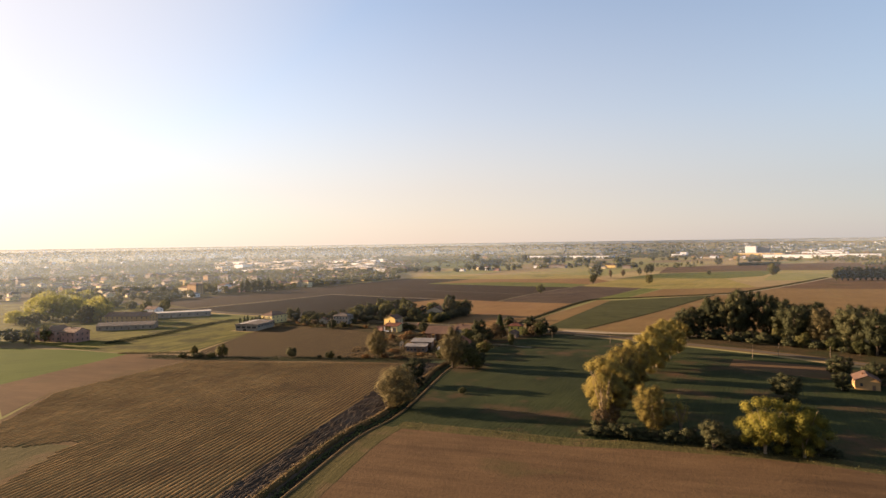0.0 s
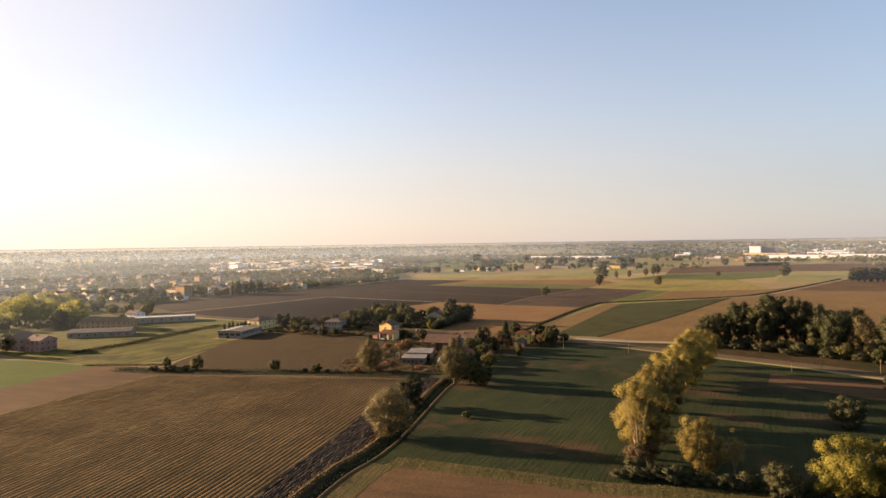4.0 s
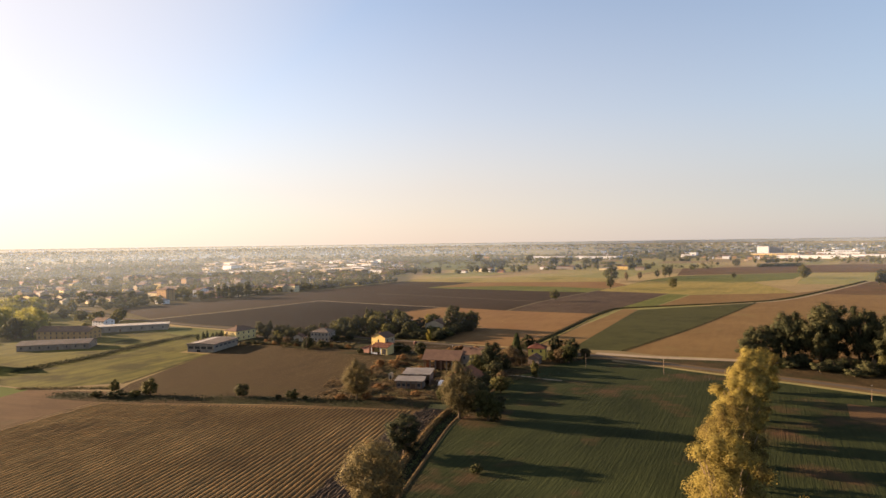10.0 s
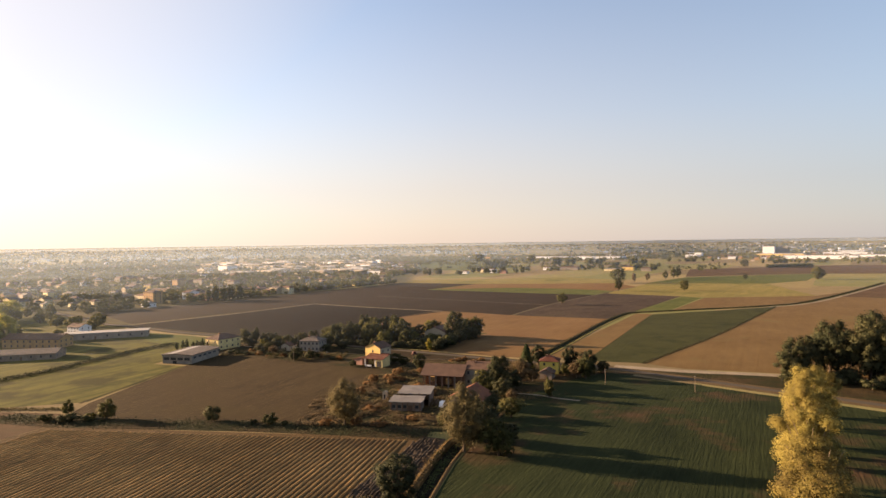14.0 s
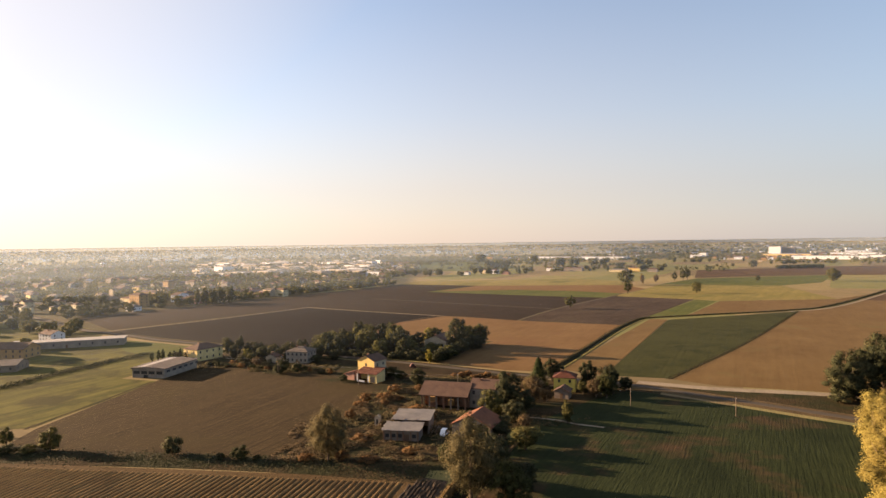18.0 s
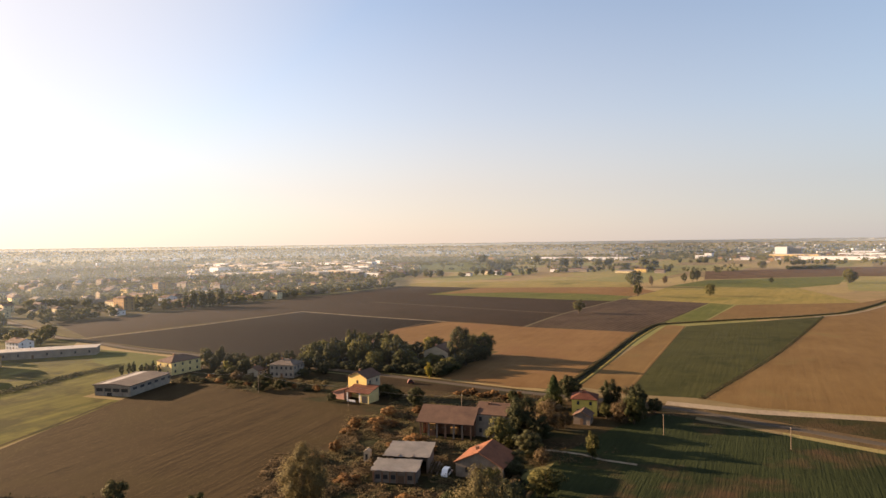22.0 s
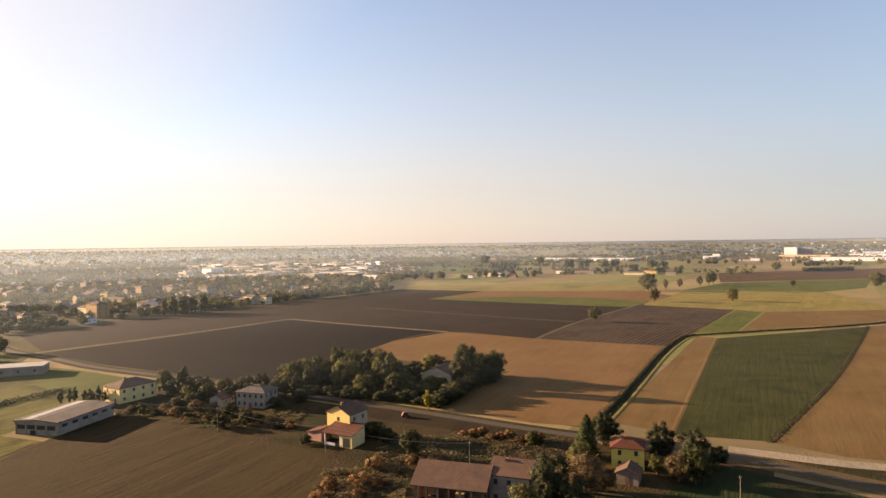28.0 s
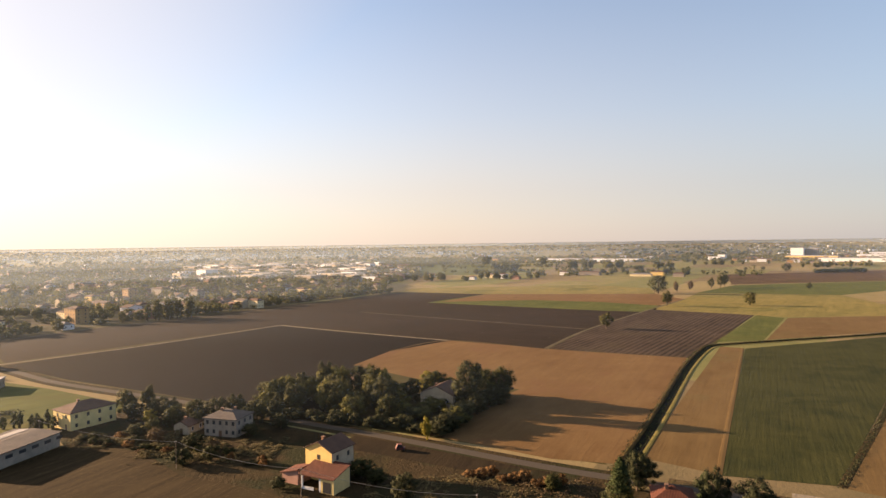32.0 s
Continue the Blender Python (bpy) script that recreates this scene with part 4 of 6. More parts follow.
def barn():
    h = thing("barn", -7.6, 413.2, 0, -17, "long old brick hay barn, open front on piers, brown tiled roof", "barn")
    w, d, e, r = 18.7, 15.0, 5.6, 9.2
    part("rear_wall", boxes("rear_wall", M_BRICK, (0, d - 0.5, -0.2, w, d, e)), h)
    for x in (0, w - 0.5):
        part("end_wall", mesh_of("end_wall", *extrude_y([(4, -0.2), (d - 0.5, -0.2), (d - 0.5, e), (d / 2, r - 0.2), (4, e + 1.6)], x, x + 0.5), M_BRICK), h, "", Matrix(((0, 1, 0, 0), (1, 0, 0, 0), (0, 0, 1, 0), (0, 0, 0, 1))))
    part("inner_wall", boxes("inner_wall", M_BRICK, (0.5, 5.0, -0.2, w - 0.5, 5.4, e + 1.6)), h)
    part("roof", mesh_of("roof", *swap_xy(*extrude_y([(-0.8, e - 0.35), (d / 2, r), (d + 0.8, e - 0.35), (d + 0.8, e - 0.1), (d / 2, r + 0.25), (-0.8, e - 0.1)], -0.8, w + 0.8)), M_TILE), h, "sagging brown clay tile roof")
    for i in range(7):
        x = 0.2 + (w - 0.9) * i / 6
        part("pier", boxes("pier", M_RUIN if i % 3 else M_BRICK, (x, 0, -0.2, x + 0.55, 0.6, e - 0.1)), h)
    for i in range(5):
        x = 1.2 + 3.5 * i
        part("brace", boxes("brace", M_WOOD, (x, 0.2, 3.6, x + 1.6, 0.4, 3.8)), h)
    part("beam", boxes("beam", M_WOOD, (0, 0.1, e - 0.45, w, 0.5, e - 0.12)), h)
    for x, z, m in ((3.0, 2.2, M_OCHRE), (3.0, 0.0, M_BRICK), (10.6, 1.2, M_OCHRE)):
        part("hay_bale", boxes("hay_bale", m, (x, 2.0, z, x + 2.2, 4.4, z + 2.0)), h)


barn()
house("farmhouse", 11.9, 412.8, -20, 10.5, 12, 7.9, 10.4, M_GREY, M_TILE, "grey plaster farmhouse with small dark windows joined to the barn", along="w", cols=3, rows=2, side_cols=3, frames=False)
house("cottage", 50.2, 437.0, -16, 9.3, 9.0, 6.2, 8.6, M_LIME, M_TILE_RED, "greenish yellow cottage with a red hip roof", shape="hip", cols=2, rows=2, side_cols=2, frames=False)
house("garden_hut", 48.2, 425.2, -25, 6.0, 6.0, 3.2, 4.8, M_RUIN, M_TILE, "low brown-grey garden hut with a tiled roof", "hut", cols=1, rows=1, side_cols=1, frames=False, chimneys=0)


def wavy_roof(x0, y0, z0, x1, y1, z1, seed):
    """A sheet roof that has sagged and shifted, with thickness and ragged edges; z0 at the front eave, z1 at the rear."""
    rng = np.random.default_rng(seed)
    nx, ny = 16, 8
    V, F = [], []
    for low in (0.0, 0.09):
        for i in range(nx + 1):
            for j in range(ny + 1):
                edge = 0.16 if i in (0, nx) or j in (0, ny) else 0.03
                u, v = i / nx, j / ny
                V.append((x0 + (x1 - x0) * u + rng.normal(0, edge), y0 + (y1 - y0) * v + rng.normal(0, edge),
                          z0 + (z1 - z0) * v + 0.06 * math.sin(7 * u + seed) * math.sin(5 * v + seed) + rng.normal(0, 0.01) - low))
    n, w = (nx + 1) * (ny + 1), ny + 1
    for i in range(nx):
        for j in range(ny):
            q = i * w + j
            F += [(q, q + w, q + w + 1, q + 1), (n + q, n + q + 1, n + q + w + 1, n + q + w)]
    ring = [i * w for i in range(nx + 1)] + [nx * w + j for j in range(1, w)] + [i * w + ny for i in range(nx - 1, -1, -1)] + [j for j in range(ny - 1, 0, -1)]
    F += [(a, b, n + b, n + a) for a, b in zip(ring, ring[1:] + ring[:1])]
    return V, F


def sheet_sheds():
    h = thing("shed", -19.3, 373.0, 0, -10, "low grey shed with a pale corrugated sheet roof", "shed")
    part("wall", mesh_of("wall", *extrude_y([(0, -0.2), (7, -0.2), (7, 4.1), (0, 3.4)], 0, 12.2), M_RUIN), h, "", Matrix(((0, 1, 0, 0), (1, 0, 0, 0), (0, 0, 1, 0), (0, 0, 0, 1))))
    part("roof", mesh_of("roof", *wavy_roof(-0.5, -0.6, 3.62, 12.9, 7.4, 4.4, 3), M_SHEET), h)
    part("door", boxes("door", M_SHUTTER, (7.2, -0.06, 0, 9.0, 0.03, 2.2)), h)
    for wx in (0.8, 3.0, 5.2, 10.0):
        part("window", boxes("window", M_GLASS, (wx, -0.06, 1.1, wx + 1.3, 0.03, 2.3)), h)
    for wx in (0.2, 2.6, 4.8, 6.8, 9.4, 11.8):
        part("buttress", boxes("buttress", M_BRICK, (wx, -0.3, -0.2, wx + 0.35, -0.07, 3.1)), h)
    for wx in range(7):
        part("roof_sheet", boxes("roof_sheet", M_SHEET, (-0.4 + 1.9 * wx, -0.55, 3.6, -0.3 + 1.9 * wx, 0.3, 3.72)), h)
    part("pipe", boxes("pipe", M_SHEET, (12.3, 1.2, 0, 12.5, 1.4, 3.4)), h)
    k = thing("shed", -16.2, 381.0, 0, -10, "open-fronted shed with a weathered grey sheet roof", "shed")
    part("back_wall", boxes("back_wall", M_RUIN, (0, 9.4, -0.2, 12.4, 9.8, 5.4)), k)
    for x in (0, 12.0):
        part("side_wall", boxes("side_wall", M_RUIN, (x, 1.0, -0.2, x + 0.4, 9.4, 4.9)), k)
    for x in (0.2, 4.2, 8.2, 12.0):
        part("post", boxes("post", M_WOOD, (x, 0, -0.2, x + 0.3, 0.3, 4.7)), k)
    part("roof", mesh_of("roof", *wavy_roof(-0.6, -0.8, 4.95, 13.0, 10.4, 5.8, 8), M_SHEET), k)
    for i in range(3):
        part("roof_plank", boxes("roof_plank", M_WOOD, (-0.4 + 4.2 * i, -0.7, 4.98, -0.15 + 4.2 * i, 0.6, 5.12)), k)
    part("collapsed_beam", boxes("collapsed_beam", M_WOOD, (13.2, 0, 0.2, 13.5, 9, 0.6), (14.2, 1, 0.1, 14.5, 9.6, 0.5), (15.0, -1, 0.1, 15.3, 8, 0.4)), k)
    c = thing("brick_kiosk", -23.8, 389.6, 0, -15, "small pale wayside shrine with an arched niche", "shrine")
    part("body", mesh_of("body", *extrude_y([(0, -0.2), (1.9, -0.2), (1.9, 3.2), (0.95, 3.9), (0, 3.2)], 0, 1.8), M_FADED), c)
    part("niche", boxes("niche", M_GLASS, (0.6, -0.05, 0.6, 1.3, 0.03, 2.4)), c)


sheet_sheds()
house("old_house", 4.0, 376.5, -24, 14.0, 12.0, 4.2, 7.6, M_RUIN, M_TILE_ORANGE, "old farm building with a bright orange-red tiled gable roof", cols=2, rows=1, side_cols=3, frames=False, chimneys=1)
house("farmhouse", 178.5, 263.5, -28, 9, 12, 4.0, 6.2, M_OCHRE, M_TILE, "orange plaster farm building among dark trees", cols=2, rows=1, side_cols=3, frames=False)
house("pink_farmhouse", -281, 441, -20, 15, 13, 7.5, 10.4, M_PINK, M_TILE, "pink two-storey farmhouse with a brown gable roof", cols=4, rows=2, side_cols=3, frames=False)
house("pink_farmhouse", -263, 436, -20, 13, 12, 7.0, 9.6, M_PINK, M_TILE, "pink two-storey farmhouse with a brown gable roof", along="w", cols=3, rows=2, side_cols=3, frames=False)
house("pink_outbuilding", -302, 452, -20, 14, 12, 5.0, 7.4, M_GREY, M_TILE, "low grey outbuilding beside the pink farmhouse", cols=3, rows=1, side_cols=3, frames=False)
house("farm_block", -288, 541, -6, 40, 14, 6.0, 9.0, M_OCHRE, M_TILE, "long ochre farm block with a brown tiled roof", along="w", cols=9, rows=2, side_cols=3, frames=False, chimneys=2)
house("factory_shed", -268, 490, 12, 42, 16, 3.6, 5.6, M_RUIN, M_TILE_GREY, "long low brown farm shed with a weathered roof", "shed", along="w", cols=8, rows=1, side_cols=3, frames=False, chimneys=0)
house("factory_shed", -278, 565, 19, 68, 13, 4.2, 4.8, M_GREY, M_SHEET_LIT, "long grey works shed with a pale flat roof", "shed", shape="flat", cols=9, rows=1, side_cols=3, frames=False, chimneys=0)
house("white_house", -287, 612, -26, 14, 10, 5.0, 7.2, M_WHITE, M_TILE, "white two-storey house behind the works", along="w", cols=4, rows=2, side_cols=2)
house("villa", -44, 572, -26, 16, 11, 6.0, 8.6, M_CREAM, M_TILE, "cream villa half hidden among garden trees", along="w", cols=4, rows=2, side_cols=3)
house("villa", -9, 548, -26, 15, 12, 6.2, 9.4, M_FADED, M_TILE, "pale house with a brown roof among garden trees", along="d", cols=3, rows=1, side_cols=3)


# ---- poles, wires, cars ----
POLE_V, POLE_F = [], []
tube(POLE_V, POLE_F, [(0, 0, -0.3), (0, 0, 4), (0, 0, 8.0)], [0.12, 0.10, 0.08], 8)
POLE = mesh_of("mast", POLE_V, POLE_F, M_WOOD)
ARM = boxes("cross_arm", M_WOOD, (-0.3, -0.04, 7.38, 0.3, 0.04, 7.45))
INSULATOR = boxes("insulator", M_WHITE, (-0.04, -0.04, 7.45, 0.04, 0.04, 7.62))


def utility_pole(x, y, turn, h=8.0):
    p = thing("utility_pole", x, y, 0, turn, "slim weathered wooden utility pole with a short cross arm", "pole", "utility poles")
    s = Matrix.Diagonal((1, 1, h / 8, 1))
    part("mast", POLE, p, "", s)
    a = part("cross_arm", ARM, p, "", s)
    for dx in (-0.25, 0.25):
        part("insulator", INSULATOR, a, "", Matrix.Translation((dx, 0, 0)))
    return p


EAST = [(41.5, 431.5), (76, 411), (110, 394), (152, 376), (188, 340), (209, 328)]
for px, py in EAST:
    utility_pole(px, py, -30, 7.2)
utility_pole(189, 411, -20, 11.5)
utility_pole(172, 337, -20, 7.0)
WEST = [(-140, 505), (-82, 480), (-38, 455), (8, 436)]
for px, py in WEST:
    utility_pole(px, py, 60, 9.0)


def wire(points, z):
    V, F = [], []
    P = []
    for (a, b) in zip(points, points[1:]):
        for k in range(10):
            t = k / 10
            P.append((a[0] + (b[0] - a[0]) * t, a[1] + (b[1] - a[1]) * t, z - 1.6 * 4 * t * (1 - t)))
    P.append((*points[-1], z))
    r = 0.035
    for q in P:
        V += [(q[0], q[1], q[2] - r), (q[0] + r, q[1] + r, q[2] + r), (q[0] - r, q[1] - r, q[2] + r)]
    for i in range(len(P) - 1):
        F += [(3 * i + k, 3 * i + (k + 1) % 3, 3 * i + 3 + (k + 1) % 3, 3 * i + 3 + k) for k in range(3)]
    tagged(new("overhead_wire", mesh_of("overhead_wire", V, F, M_WIRE)), "sagging overhead cable between the poles", "cable")


wire(WEST, 8.4)


def car(x, y, turn, paint, label, length=4.2, height=1.5, name="car"):
    c = thing(name, x, y, 0.2, turn, label, "car")
    L, W = length, 1.75
    prof = [(-L / 2, 0.3), (L / 2, 0.3), (L / 2, 0.75), (L * 0.28, 0.9), (L * 0.12, height), (-L * 0.3, height), (-L * 0.46, 0.95), (-L / 2, 0.85)]
    part("body", mesh_of("body", *extrude_y(prof, -W / 2, W / 2), paint), c)
    cab = [(L * 0.25, 0.95), (L * 0.12, height - 0.08), (-L * 0.29, height - 0.08), (-L * 0.42, 0.98)]
    part("window", mesh_of("window", *extrude_y(cab, -W / 2 - 0.01, W / 2 + 0.01), M_GLASS), c)
    for sx in (-L * 0.31, L * 0.31):
        for sy in (-W / 2, W / 2):
            pts = [(sx + 0.32 * math.cos(a), 0.32 + 0.32 * math.sin(a)) for a in [k * math.pi / 6 for k in range(12)]]
            part("wheel", mesh_of("wheel", *extrude_y(pts, sy - 0.1, sy + 0.1), M_TYRE), c)


car(1.5, 377, 70, M_CARWHITE, "white van parked beside the farm sheds", 5.2, 2.2, "van")
car(-14, 494, 10, M_CARRED, "dull red farm machine parked by the roadside", 3.2, 2.0)

# ---- trees by the fields ----
tree("willow", -16.4, 246.4, 16.5, 17, "round grey-olive willow on the ditch bank", variant=1)
tree("dark", -10.8, 284, 13, 13, "dark round tree beside the ditch")
tree("willow", -34.4, 354, 17, 13.5, "olive tree at the corner of the stubble field", variant=0)
tree("willow", 7.6, 323, 21.5, 15.5, "tall golden-olive willow over the ditch", variant=0)
tree("mid", 18, 319, 11.5, 11, "grey-green bushy tree beside the willow")
tree("dark", 27, 408, 15, 12, "dark tree beside the grey farmhouse")
tree("mid", 20, 400, 10, 10, "bushy tree beside the grey farmhouse")
tree("rust", 38, 419, 11, 13, "brownish garden tree by the cottage")
for qx, qy, qh, qw in ((14, 334, 13, 10), (22, 330, 7, 8), (16, 352, 8, 9), (20, 374, 5, 7), (22, 381, 5.5, 7), (27, 392, 8, 9), (33, 404, 9, 9)):
    tree("dark", qx, qy, qh, qw, "dark leafy tree in the clump beside the farmyard", group="farmyard clump")
tree("mid", 27, 361, 8, 10, "bushy olive tree in the shade beside the orange-roofed building")
for hx in range(9):
    tree("rustbush", 8 + 3.1 * hx, 470 - 1.2 * hx + (hx % 3), 1.8 + (hx % 3) * 0.6, 5, "dry orange weeds heaped behind the barn", "bush", "bush", "weeds behind the barn")
tree("bush", 10.3, 267.7, 2.9, 4.4, "small bush standing alone in the crop", "bush", "bush")
for bx, by, bh, bw in ((-127, 367, 7.3, 8.8), (-146, 374, 5.8, 5.5), (-140, 364, 3.4, 8), (-150, 366, 2.8, 7), (-133, 365, 3, 7), (-85, 361.5, 6.2, 7), (-62, 356, 4.2, 7), (-68, 356.4, 2.3, 3), (-56.5, 355.4, 1.8, 3)):
    tree("bush", bx, by, bh, bw, "dark bush on the grassy field edge", "bush", "bush", "field edge bushes")
GOLDS = ((57.5, 215.5, 21, 8.5), (60, 222, 24.5, 14), (64, 230, 23, 12), (69, 238, 25, 14), (73, 247, 22, 12), (77, 254, 22, 13), (86, 270, 22, 14), (96, 289, 23, 14), (107, 307, 23, 14), (112, 316, 22, 12), (117, 324, 24, 14), (128, 340, 22, 13), (139, 356, 20, 12))
for gi, (gx, gy, gh, gw) in enumerate(GOLDS):
    tree("goldbare" if gi == 0 else "gold", gx, gy, gh, gw * 1.2, "half-bare poplar with pale stems and yellow leaves" if gi == 0 else "tall poplar with yellow autumn leaves in a row", "poplar", "tree", "row of golden poplars", gi)
tree("gold", 71.4, 205.5, 17, 12.5, "golden poplar with pale bare stems", "poplar", "tree")
tree("goldbare", 80.7, 206, 13, 6.5, "thin half-bare poplar with pale stems", "poplar", "tree")
tree("dark", 85.1, 191, 9.1, 9.5, "dark leafy bush on the field edge", "bush", "bush")
tree("ygreen", 98.5, 186, 17.4, 15, "yellow-green poplar clump on the field edge", "poplar", "tree", "", 0)
tree("ygreen", 108, 182, 17.5, 13, "yellow-green poplar clump on the field edge", "poplar", "tree", "", 1)
tree("rust", 56, 212.5, 8, 7.5, "brown thicket at the foot of the half-bare poplar", "thicket", "bush")
tree("rust", 60.5, 217, 9, 8, "brown thicket at the foot of the half-bare poplar", "thicket", "bush")
tree("dark", 140, 248, 11, 13, "dark round tree in the green field")
tree("bush", 55, 209.5, 5, 7, "grey bush at the foot of the poplars", "bush", "bush")
tree("bush", 62, 204, 4, 8, "grey bush at the foot of the poplars", "bush", "bush")
for hx in range(17):
    tree("bush", 50 + hx * 4.2, 206.5 - hx * 1.55 + (hx % 3), 2.6 + (hx % 4) * 0.9, 7, "low dark hedge bush between the fields", "bush", "bush", "hedge between fields", 1)
for tx, ty, th, tw in ((186, 285, 11, 12), (194, 272, 10, 11), (200, 260, 12, 12), (172, 262, 8, 9)):
    tree("dark", tx, ty, th, tw, "dark tree beside the orange farm building")

# dark grove on the right
GROVE = ((163, 413, 17, 17), (172, 420, 20, 18), (185, 415, 25, 19), (196, 408, 29, 20), (204, 415, 32, 22), (213, 404, 31, 17), (222, 395, 25, 20), (219, 378, 24, 20), (231, 385, 24, 22),
         (230, 370, 23, 17), (240, 362, 24, 20), (238, 352, 25, 21), (250, 345, 25, 20), (240, 336, 24, 17), (258, 330, 24, 20), (190, 428, 26, 20), (210, 428, 28, 20), (230, 415, 26, 20),
         (245, 398, 24, 20), (258, 380, 24, 20), (268, 360, 25, 20), (275, 340, 22, 20), (280, 315, 24, 20), (262, 310, 20, 17), (295, 330, 22, 20))
for gi, (gx, gy, gh, gw) in enumerate(GROVE):
    key = ("ygreen" if gi == 14 else ("willow" if gi == 9 else "dark"))
    tree(key, gx, gy, gh, gw, {"willow": "grey-olive tree in the dense grove", "ygreen": "yellowing tree in the dense grove", "dark": "tall dark broadleaf tree in the dense grove"}[key], "grove_tree", group="dark grove")
for gi in range(30):
    f = gi / 29
    tree("bush", 160 + 84 * f + (gi % 3) * 5, 411 - 80 * f ** 1.1 + (gi % 4) * 4, 4 + gi % 4, 9, "dark undergrowth at the foot of the grove", "bush", "bush", "grove undergrowth", 1)
for gx, gy in ((217, 366), (226, 352), (234, 341), (243, 322), (212, 383)):
    tree("mid", gx, gy, 9, 9, "smaller green tree in front of the grove", group="dark grove")
tree("gold", 262, 322, 17, 13, "orange-yellow tree at the end of the grove")

# garden grove beside the road
rngg = np.random.default_rng(12)
for i in range(72):
    f, g = rngg.uniform(0, 1), rngg.uniform(0, 1)
    x0, y0 = -88 + 90 * f, 541 - 33 * f
    dep = 22 + 42 * f
    gx, gy = x0 + 6 + 0.36 * dep * g, y0 + 6 + 0.86 * dep * g
    if (abs(gx + 36) < 12 and abs(gy - 574) < 9) or (abs(gx - 1) < 10 and abs(gy - 555) < 8):
        continue
    gh = rngg.uniform(9, 17) * (0.75 if f < 0.15 else 1)
    key = ("dark", "garden", "mid", "garden", "dark", "ygreen", "garden", "mid", "garden")[i % 9]
    if gx > -16 and gy < 552:
        gh *= 0.5
    tree(key, gx, gy, gh * (0.7 if key == "ygreen" else 1), rngg.uniform(8, 13), {"dark": "dark tree in the garden grove", "mid": "green tree in the garden grove", "garden": "olive-green tree in the garden grove, leaves coloured as sunlit", "ygreen": "yellowish tree in the garden grove"}[key], "garden_tree", group="garden grove")
for i in range(30):
    f = i / 29
    tree("bush", -84 + 82 * f + rngg.normal(0, 1), 545.5 - 33 * f + rngg.normal(0, 1), rngg.uniform(2.5, 5.5), rngg.uniform(6, 9), "dark shrub along the front of the garden grove", "shrub", "bush", "garden shrubs", 1)
tree("dark", 10.9, 541, 21, 13, "tall dark cedar-like tree at the grove's edge")
for qx, qy, qh in ((2, 514, 7), (5, 520, 7), (8.5, 527, 8), (14, 536, 9), (19, 548, 9), (24, 552, 8), (27, 565, 9)):
    tree("dark", qx, qy, qh, 10, "dark tree along the garden grove's side", "garden_tree", group="garden grove")
tree("rust", 25, 560, 13, 12, "brown round tree at the grove's edge")
tree("dark", 17, 548, 11, 9, "dark tree at the grove's edge")
for i in range(12):
    f = i / 11
    tree("dark", -1 + 24 * f, 508 + 60 * f, 4.5 + (i * 5) % 3, 7.5, "dense dark hedge tree along the garden", "hedge_tree", "tree", "garden hedge")
tree("ygreen", -5.6, 505, 8, 4, "small pale young tree by the road")

# around the farms
YARD = (("dark", -9.9, 450, 9, 7), ("mid", 30, 459, 5, 5), ("conifer", 45, 446, 12.8, 9), ("dark", 53, 458, 11, 8), ("dark", 57, 463, 7, 8), ("column", 67.5, 448, 8.5, 4.5), ("dark", 74, 434, 12, 11), ("mid", 70, 424, 11, 9), ("dark", 66, 440, 13, 8), ("rust", 66, 426, 8.5, 8),
        ("mid", 46, 388.2, 9, 4.6), ("dark", 82, 437, 6, 7), ("mid", 62, 432, 6, 6), ("mid", 40, 436, 8, 8), ("rust", 44, 420, 6, 6), ("dark", 44, 446, 7, 7),
        ("mid", -127, 540, 11, 9), ("mid", -124, 551, 10, 6), ("mid", -117, 543, 4.5, 6), ("mid", -106, 516, 6, 7), ("dark", -107, 534, 9, 9), ("ygreen", -112, 527, 6, 6), ("mid", -100, 540, 7, 8), ("dark", -95, 532, 6, 7),
        ("mid", -69, 512, 5, 6), ("dark", -64, 527, 9, 8), ("dark", -81, 534, 10, 9), ("bush", -82, 484, 5, 8), ("bush", -74, 487, 5, 6), ("mid", -24, 470, 6, 8), ("mid", -19, 465, 5, 7), ("bush", -46, 463, 3.5, 5),
        ("dark", -150, 520, 6, 5), ("rust", 30, 384, 5, 6), ("dark", -113, 536, 9, 9), ("mid", -103, 526, 8, 8), ("dark", -92, 522, 7, 7), ("dark", -74, 522, 8, 8), ("mid", -70, 530, 9, 9), ("dark", -121, 533, 8, 7), ("dark", -89, 534, 9, 9), ("rust", -100, 506, 5, 7), ("dark", -110, 512, 5, 7), ("dark", -60, 520, 6, 7), ("dark", -84, 498, 5.5, 7), ("rust", -76, 496, 4, 5), ("mid", 12, 362, 8, 9), ("mid", 2, 352, 6, 7))
for key, gx, gy, gh, gw in YARD:
    nm = {"conifer": "conifer", "column": "cypress", "bush": "bush"}.get(key, "tree")
    tree(key, gx, gy, gh, gw, {"mid": "green garden tree near the farm buildings", "dark": "dark leafy tree near the farm buildings", "conifer": "dark pointed conifer near the farm buildings", "column": "dark columnar cypress by the cottage",
                               "rust": "brownish autumn tree near the farm buildings", "bush": "rounded bush near the farm buildings", "ygreen": "pale yellow-green garden tree"}[key], nm, "bush" if nm == "bush" else "tree")
